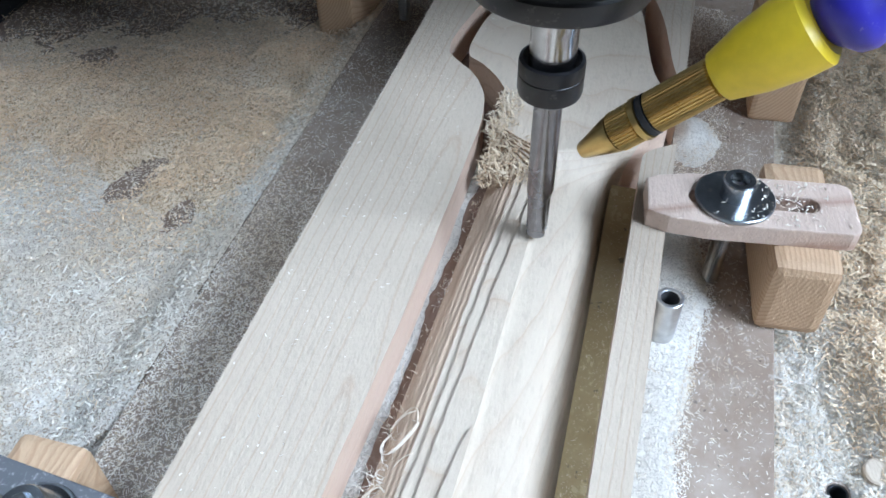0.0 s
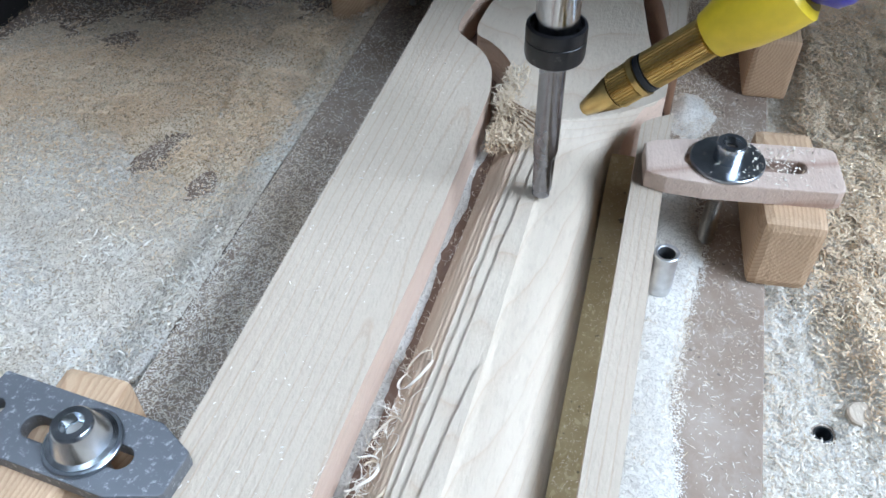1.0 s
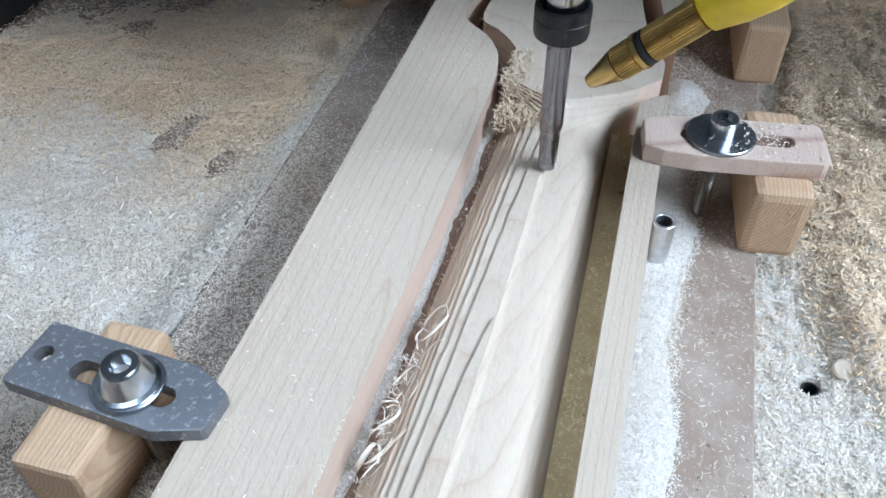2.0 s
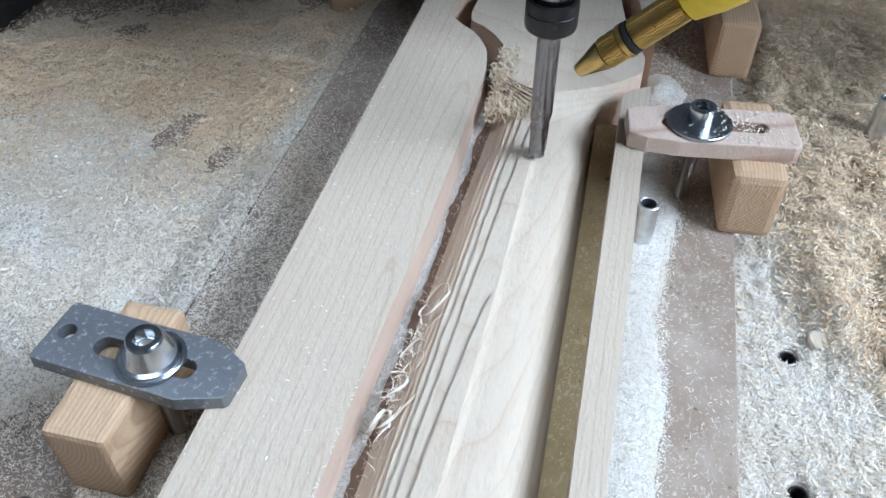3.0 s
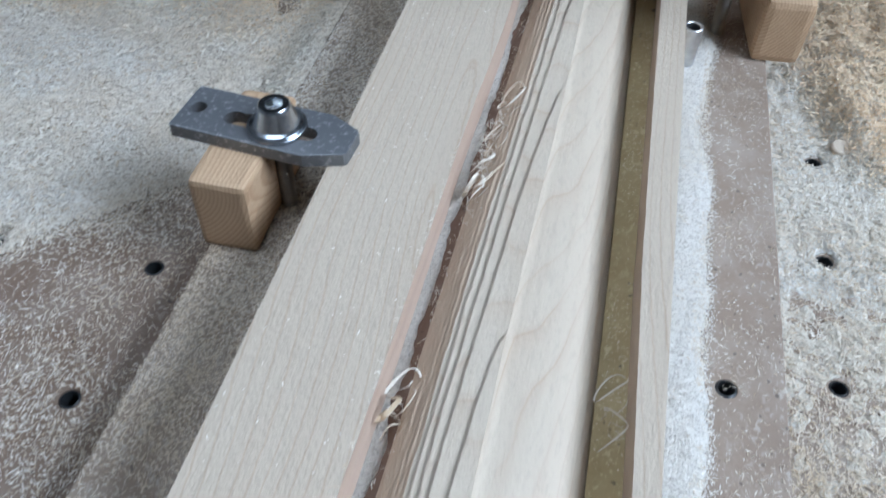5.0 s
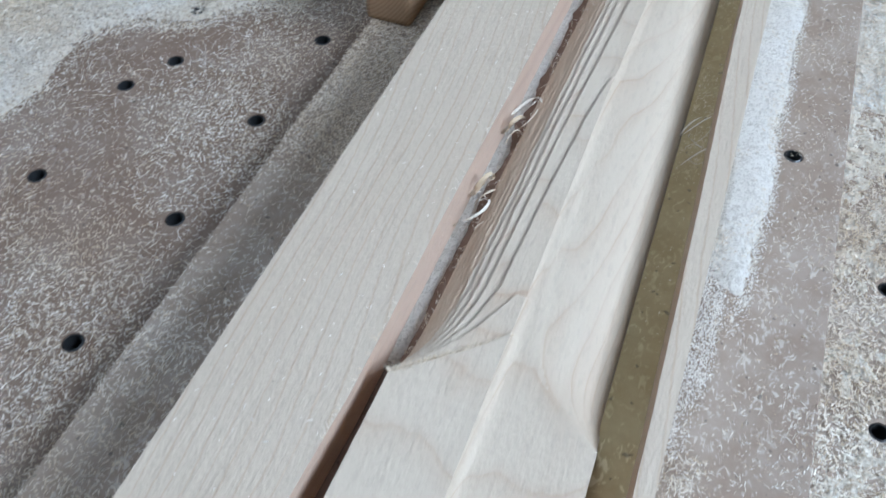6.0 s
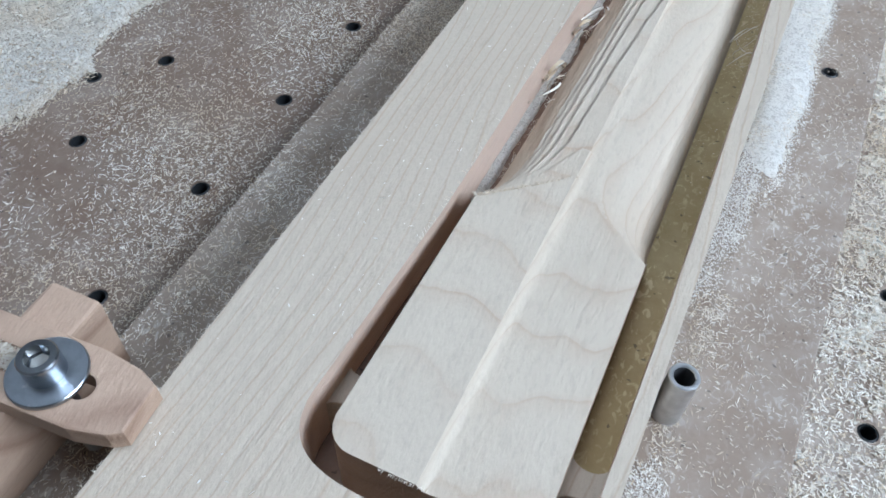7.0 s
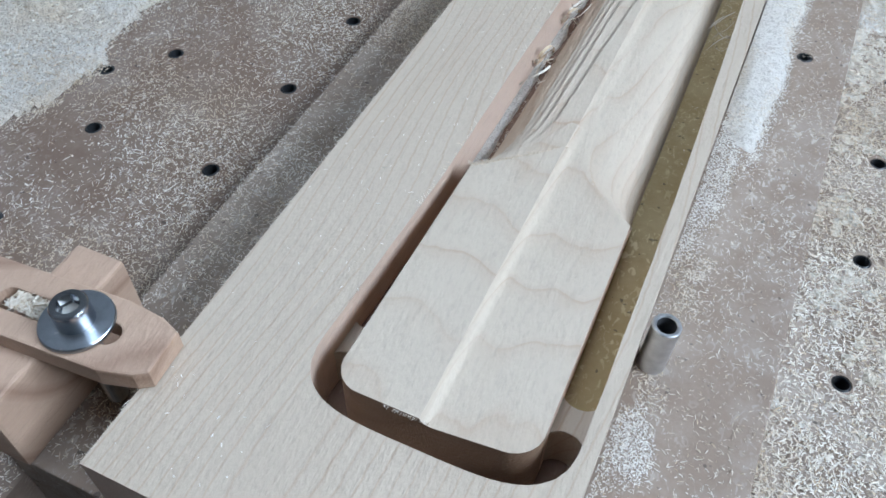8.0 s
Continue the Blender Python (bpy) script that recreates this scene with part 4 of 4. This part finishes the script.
x, y = scatter(rng, 80000, 0.0425, 0.0680, -0.04, 0.475, lambda x, y: np.exp(-((x - 0.0575 - 0.0028 * wander(x, y, 90, 40)) / 0.0022) ** 2) * soft(y, 0.15, 0.18) + 0.9 * soft(0.0530 - x + 0.004 * wander(x, y, 120, 74), 0, 0.004) * soft(wander(x, y, 90, 75) + 8 * (y - 0.06), -0.2, 0.5) * (1 - soft(y, 0.18, 0.20)))
chips("white_crumbs", x, y, STRIP_Z + 0.0004 * soft(0.059 - x, 0, 0.003) * soft(y, 0.16, 0.19), rng, 0.0006, 0.00030, 0.0004, WHITE_DUST, "fine white crumbs thinning out along the blank")
x, y = scatter(rng, 150000, -0.36, -0.1100, 0.03, 0.72, lambda x, y: left_cover(x, y) ** 1.5 * (0.6 + 0.3 * wander(x, y, 120, 61)))
chips("wood_chips", x, y, BED + (0.0026 + 0.0118 * (1 - soft(-x, 0.110, 0.135))) * left_cover(x, y) + 0.5 * crumbs(x, y, 11), rng, 0.0016, 0.00042, 0.0012, CHIPS, "pale slivers of maple strewn over the dust")
x, y = scatter(rng, 170000, -0.34, -0.1110, 0.34, 0.64, lambda x, y: np.maximum(drift(x, y), 0.30 * soft(drift_line(x, y) + 0.02 * wander(x, y, 60, 16), -0.05, 0.0) * left_cover(x, y)))
chips("wood_chips", x, y, BED + 0.0012 + (0.0014 + 0.0100 * (1 - soft(-x, 0.110, 0.135))) * left_cover(x, y) * (1 - 0.6 * drift(x, y)) + drift_height(x, y), rng, 0.0016, 0.00045, 0.0020, GOLD_CHIPS, "golden curled shavings in a loose drift", 0.6)
x, y = scatter(rng, 230000, -0.30, -0.1100, -0.06, 0.70, lambda x, y: (1 - left_cover(x, y)) * np.clip(0.8 * left_cover(x, y + 0.012) + 0.24 + 0.34 * wander(x, y, 55, 65) + 0.45 * np.exp(-((x + 0.14 + 0.1 * (y - 0.15)) / 0.03) ** 2), 0.03, 1))
hole = np.min(np.stack([(x - a) ** 2 + (y - b) ** 2 for a, b in LEFT_HOLES]), 0) > 0.0040 ** 2
x, y = x[hole], y[hole]
chips("wood_chips", x, y, BED + 0 * x, rng, 0.0011, 0.00028, 0.0003, CHIPS, "pale slivers scattered thinly on the fibreboard")
x, y = scatter(rng, 120000, -0.1090, -0.0708, -0.04, 0.70, lambda x, y: np.clip(0.18 + 0.14 * wander(x, y, 80, 67) + 0.5 * soft(y, 0.14, 0.22) * (1 - soft(y, 0.40, 0.46)), 0.04, 1))
chips("wood_chips", x, y, STRIP_Z + 0 * x, rng, 0.0011, 0.00028, 0.0003, CHIPS, "pale slivers lying along the spoilboard strip")
x, y = scatter(rng, 52000, 0.0425, 0.0826, -0.04, 0.62, lambda x, y: np.clip(0.15 + 0.12 * wander(x, y, 90, 69) + 0.9 * soft(0.062 - x, 0, 0.008) * soft(y, 0.17, 0.20) + 0.8 * np.exp(-((x - 0.050) / 0.006) ** 2) * (wander(x, y, 120, 70) > 0.15) * (1 - soft(y, 0.10, 0.2)) + 0.8 * soft(y, 0.485, 0.50) * soft(0.068 - x, 0, 0.01), 0.03, 1))
chips("wood_chips", x, y, STRIP_Z + 0.0022 * soft(0.060 - x, 0, 0.004) * soft(y, 0.17, 0.19), rng, 0.0010, 0.00024, 0.0003, CHIPS, "white slivers scattered on the spoilboard strip")
x, y = scatter(rng, 230000, 0.0836, 0.24, -0.08, 0.66, lambda x, y: np.clip(0.80 + 0.30 * wander(x, y, 70, 71), 0.25, 1.0) * (1 - 0.6 * heap(x, y)))
hole = np.min(np.stack([(x - a) ** 2 + (y - b) ** 2 for a, b in RIGHT_HOLES]), 0) > 0.0044 ** 2
x, y = x[hole], y[hole]
chips("wood_chips", x, y, np.maximum(BED, right_bed(x, y)), rng, 0.0013, 0.00038, 0.0010, CHIPS, "pale slivers thickly strewn on the bed panel")
x, y = scatter(rng, 120000, 0.088, 0.24, 0.33, 0.66, lambda x, y: heap(x, y))
chips("wood_chips", x, y, np.maximum(BED, right_bed(x, y)), rng, 0.0017, 0.00046, 0.0020, GOLD_CHIPS, "golden curled shavings heaped on the bed", 0.6)
x, y = scatter(rng, 9000, 0.0240, 0.0365, 0.05, 0.455, lambda x, y: (x > neck_plain(y) + 0.0006) * (x < slot_right(y) - 0.0003) * np.clip(0.35 + 0.5 * wander(x, y, 60, 77), 0.05, 1) * soft(y, 0.10, 0.30))
chips("wood_chips", x, y, 0.0252 + 0 * x, rng, 0.0004, 0.00024, 0.0001, TORN, "yellowish crumbs on the oiled slot floor")
x, y = scatter(rng, 700, 0.040, 0.096, 0.424, 0.450, lambda x, y: np.exp(-(((x - 0.0760) / 0.012) ** 2)) * (np.hypot(x - 0.0609, y - 0.4364) > 0.0055))
ridge_y = 0.4325 + math.tan(radians(7.8)) * (x - 0.034)
x, y = x[np.abs(y - ridge_y) < 0.0105], y[np.abs(y - ridge_y) < 0.0105]
chips("wood_chips", x, y, PLATE_Z + 0.0070 + 0.0016 * (np.hypot(x - 0.0609, y - 0.4364) < 0.0124), rng, 0.0010, 0.0004, 0.0003, CHIPS, "pale crumbs lying on the beech clamp")
x, y = scatter(rng, 900, -0.1150, -0.1010, -0.0195, -0.0135, lambda x, y: 1.0 * (np.abs(y + 0.0140 - 0.0699 * (x + 0.0672)) < 0.0030))
chips("wood_chips", x, y, PLATE_Z + 0.0052 + 0 * x, rng, 0.0011, 0.0005, 0.0008, CHIPS, "white crumbs packed into the clamp's slot")
x, y = scatter(rng, 1500, -0.0695, -0.034, -0.04, 0.60, lambda x, y: 0.25 + 0.2 * wander(x, y, 60, 73))
chips("wood_chips", x, y, TOP + 0 * x, rng, 0.0008, 0.00035, 0.0001, WHITE_DUST, "tiny white crumbs on the maple surface")

# ---- torn fibres and curls on the work ----
prng = random.Random(8)


def fibre(x, y, z, length, width, heading, rise, curl):
    pts, a, e = [], heading, rise
    p = Vector((x, y, z))
    n = 6
    for k in range(n + 1):
        pts.append(p.copy())
        p = p + Vector((math.cos(a) * math.cos(e), math.sin(a) * math.cos(e), math.sin(e))) * (length / n)
        a += curl * prng.uniform(0.4, 1.3)
        e += prng.uniform(-0.35, 0.15)
        p.z = max(p.z, 0.0245)
    return ribbon(pts, [width * (1 - 0.75 * k / n) for k in range(n + 1)])


def fibres(name, pieces, material, label):
    v, f = joined(pieces)
    return tagged(mesh_thing(name, v, f, material), label, "wood fibres", kind="stuff")


tuft = []
for k in range(2600):
    t = prng.random() ** 0.8
    along = prng.uniform(0.440, 0.486)
    side = -0.0205 + prng.gauss(0, 0.0022) if along > 0.459 else -0.0235 + 0.0225 * prng.random() ** 1.4
    z = TOP - 0.006 + prng.uniform(0, 0.007) if along > 0.455 else TOP - 0.009 + 0.006 * prng.random()
    tuft.append(fibre(side, along, z, prng.uniform(0.0015, 0.0045), prng.uniform(0.0003, 0.0009), prng.uniform(0, 6.28), prng.uniform(0.0, 1.1), prng.gauss(0, 0.4)))
fibres("torn_fibres", tuft, TORN, "ragged torn fibres bunched where the carving stops")

fuzz = []
for k in range(700):
    y0 = prng.uniform(0.095, 0.45)
    fuzz.append(fibre(-0.0215 - 0.004 * (0.45 - y0) / 0.36 + prng.gauss(0, 0.0018), y0, prng.uniform(0.019, 0.028), prng.uniform(0.0008, 0.003), prng.uniform(0.00012, 0.0004), prng.uniform(0, 6.28), prng.uniform(-0.2, 0.7), prng.gauss(0, 0.5)))
for k in range(330):
    y0 = prng.gauss(0.308, 0.020)
    fuzz.append(fibre(-0.0205 + prng.gauss(0, 0.0020), y0, prng.uniform(0.0255, 0.0300), prng.uniform(0.0025, 0.0075), prng.uniform(0.00012, 0.00035), prng.uniform(0, 6.28), prng.uniform(0.0, 0.9), prng.gauss(0, 0.7)))
for k in range(420):
    y0 = prng.uniform(-0.045, 0.62)
    fuzz.append(fibre(-0.0702, y0, TOP - prng.uniform(0, 0.001), prng.uniform(0.0004, 0.0018) * (2.0 if prng.random() < 0.06 else 1), 0.00025, math.pi + prng.gauss(0, 0.8), prng.uniform(-0.3, 0.5), prng.gauss(0, 0.4)))
for k in range(520):
    u = prng.random() ** 1.5
    fuzz.append(fibre(-0.0262 + 0.025 * u, 0.0885 + 0.0215 * u, TOP - 0.0003, prng.uniform(0.0006, 0.0022) * (1.3 - 0.8 * u), 0.0003, prng.uniform(0.5, 2.6), prng.uniform(0, 0.7), prng.gauss(0, 0.5)))
for k in range(40):
    fuzz.append(fibre(prng.uniform(-0.012, 0.001), 0.0002, TOP - 0.0004, prng.uniform(0.0005, 0.0014), 0.0002, -1.57 + prng.gauss(0, 0.5), prng.uniform(-0.5, 0.2), 0.0))
for k in range(130):
    y0 = prng.uniform(0.06, 0.30)
    fuzz.append(fibre(float(slot_left(y0)) - 0.0002, y0, TOP, prng.uniform(0.0008, 0.0028), 0.0003, math.pi + prng.gauss(0, 0.7), prng.uniform(0, 0.6), prng.gauss(0, 0.4)))
fibres("fuzzy_edges", fuzz, CHIPS, "fine fuzzy fibres along the cut edges")


def curl_shaving(x, y, z, r, turns, width, lean, label="thin curled maple shaving hanging in the slot"):
    pts = []
    n = int(34 * turns) + 12
    for k in range(n):
        t = k / (n - 1)
        a = lean + turns * 2 * math.pi * t
        q = r * (1.0 - 0.55 * t)
        pts.append(Vector((x + q * math.cos(a) + 0.0012 * math.sin(7 * t + lean), y + q * 1.5 * math.sin(a) + 0.006 * t + 0.001 * math.sin(11 * t), z + 0.0035 * math.sin(a * 1.3 + 0.6) + 0.003 * t)))
    v, f = ribbon(pts, [width * (0.45 + 0.55 * math.sin(math.pi * min(0.97, 0.06 + k / n))) for k in range(n)], (0.3, 0.2, 1))
    v2 = [p + Vector((0, 0, 0.00012)) for p in v]
    f2 = [tuple(i + len(v) for i in reversed(q)) for q in f]
    ob = mesh_thing("wood_shaving", v + v2, f + f2, CHIPS, None, "", True)
    return tagged(ob, label, "wood shaving", "curled shavings")


for x, y, z, r, turns, width, lean in [(-0.0185, 0.3330, 0.0300, 0.0050, 0.8, 0.0009, 2.6), (-0.0195, 0.3370, 0.0290, 0.0040, 1.1, 0.0007, 0.4), (-0.0205, 0.3120, 0.0285, 0.0045, 0.7, 0.0008, 1.2),
                                       (-0.0225, 0.2900, 0.0275, 0.0050, 1.2, 0.0012, 3.0), (-0.0240, 0.2850, 0.0265, 0.0035, 1.4, 0.0014, 0.2), (-0.0215, 0.2960, 0.0290, 0.0060, 0.6, 0.0009, 5.2),
                                       (-0.0235, 0.3000, 0.0270, 0.0040, 0.9, 0.0010, 4.0), (-0.0265, 0.2020, 0.0260, 0.0052, 0.8, 0.0011, 0.9), (-0.0285, 0.1950, 0.0230, 0.0030, 1.3, 0.0016, 2.2),
                                       (-0.0285, 0.1640, 0.0230, 0.0032, 1.3, 0.0017, 1.0), (-0.0280, 0.1530, 0.0220, 0.0045, 0.8, 0.0010, 3.6), (0.0290, 0.2140, 0.0290, 0.0045, 0.9, 0.0006, 1.2), (0.0300, 0.2040, 0.0285, 0.0040, 1.1, 0.0006, 4.2)]:
    curl_shaving(x, y, max(z, 0.0275) + 0.001, r * 1.0, turns * 0.9, width * 0.85, lean)
    curl_shaving(x + 0.0015, y - 0.003, max(z, 0.0275) - 0.0005, r * 0.6, turns * 0.7, width * 0.3, lean + 2.1)
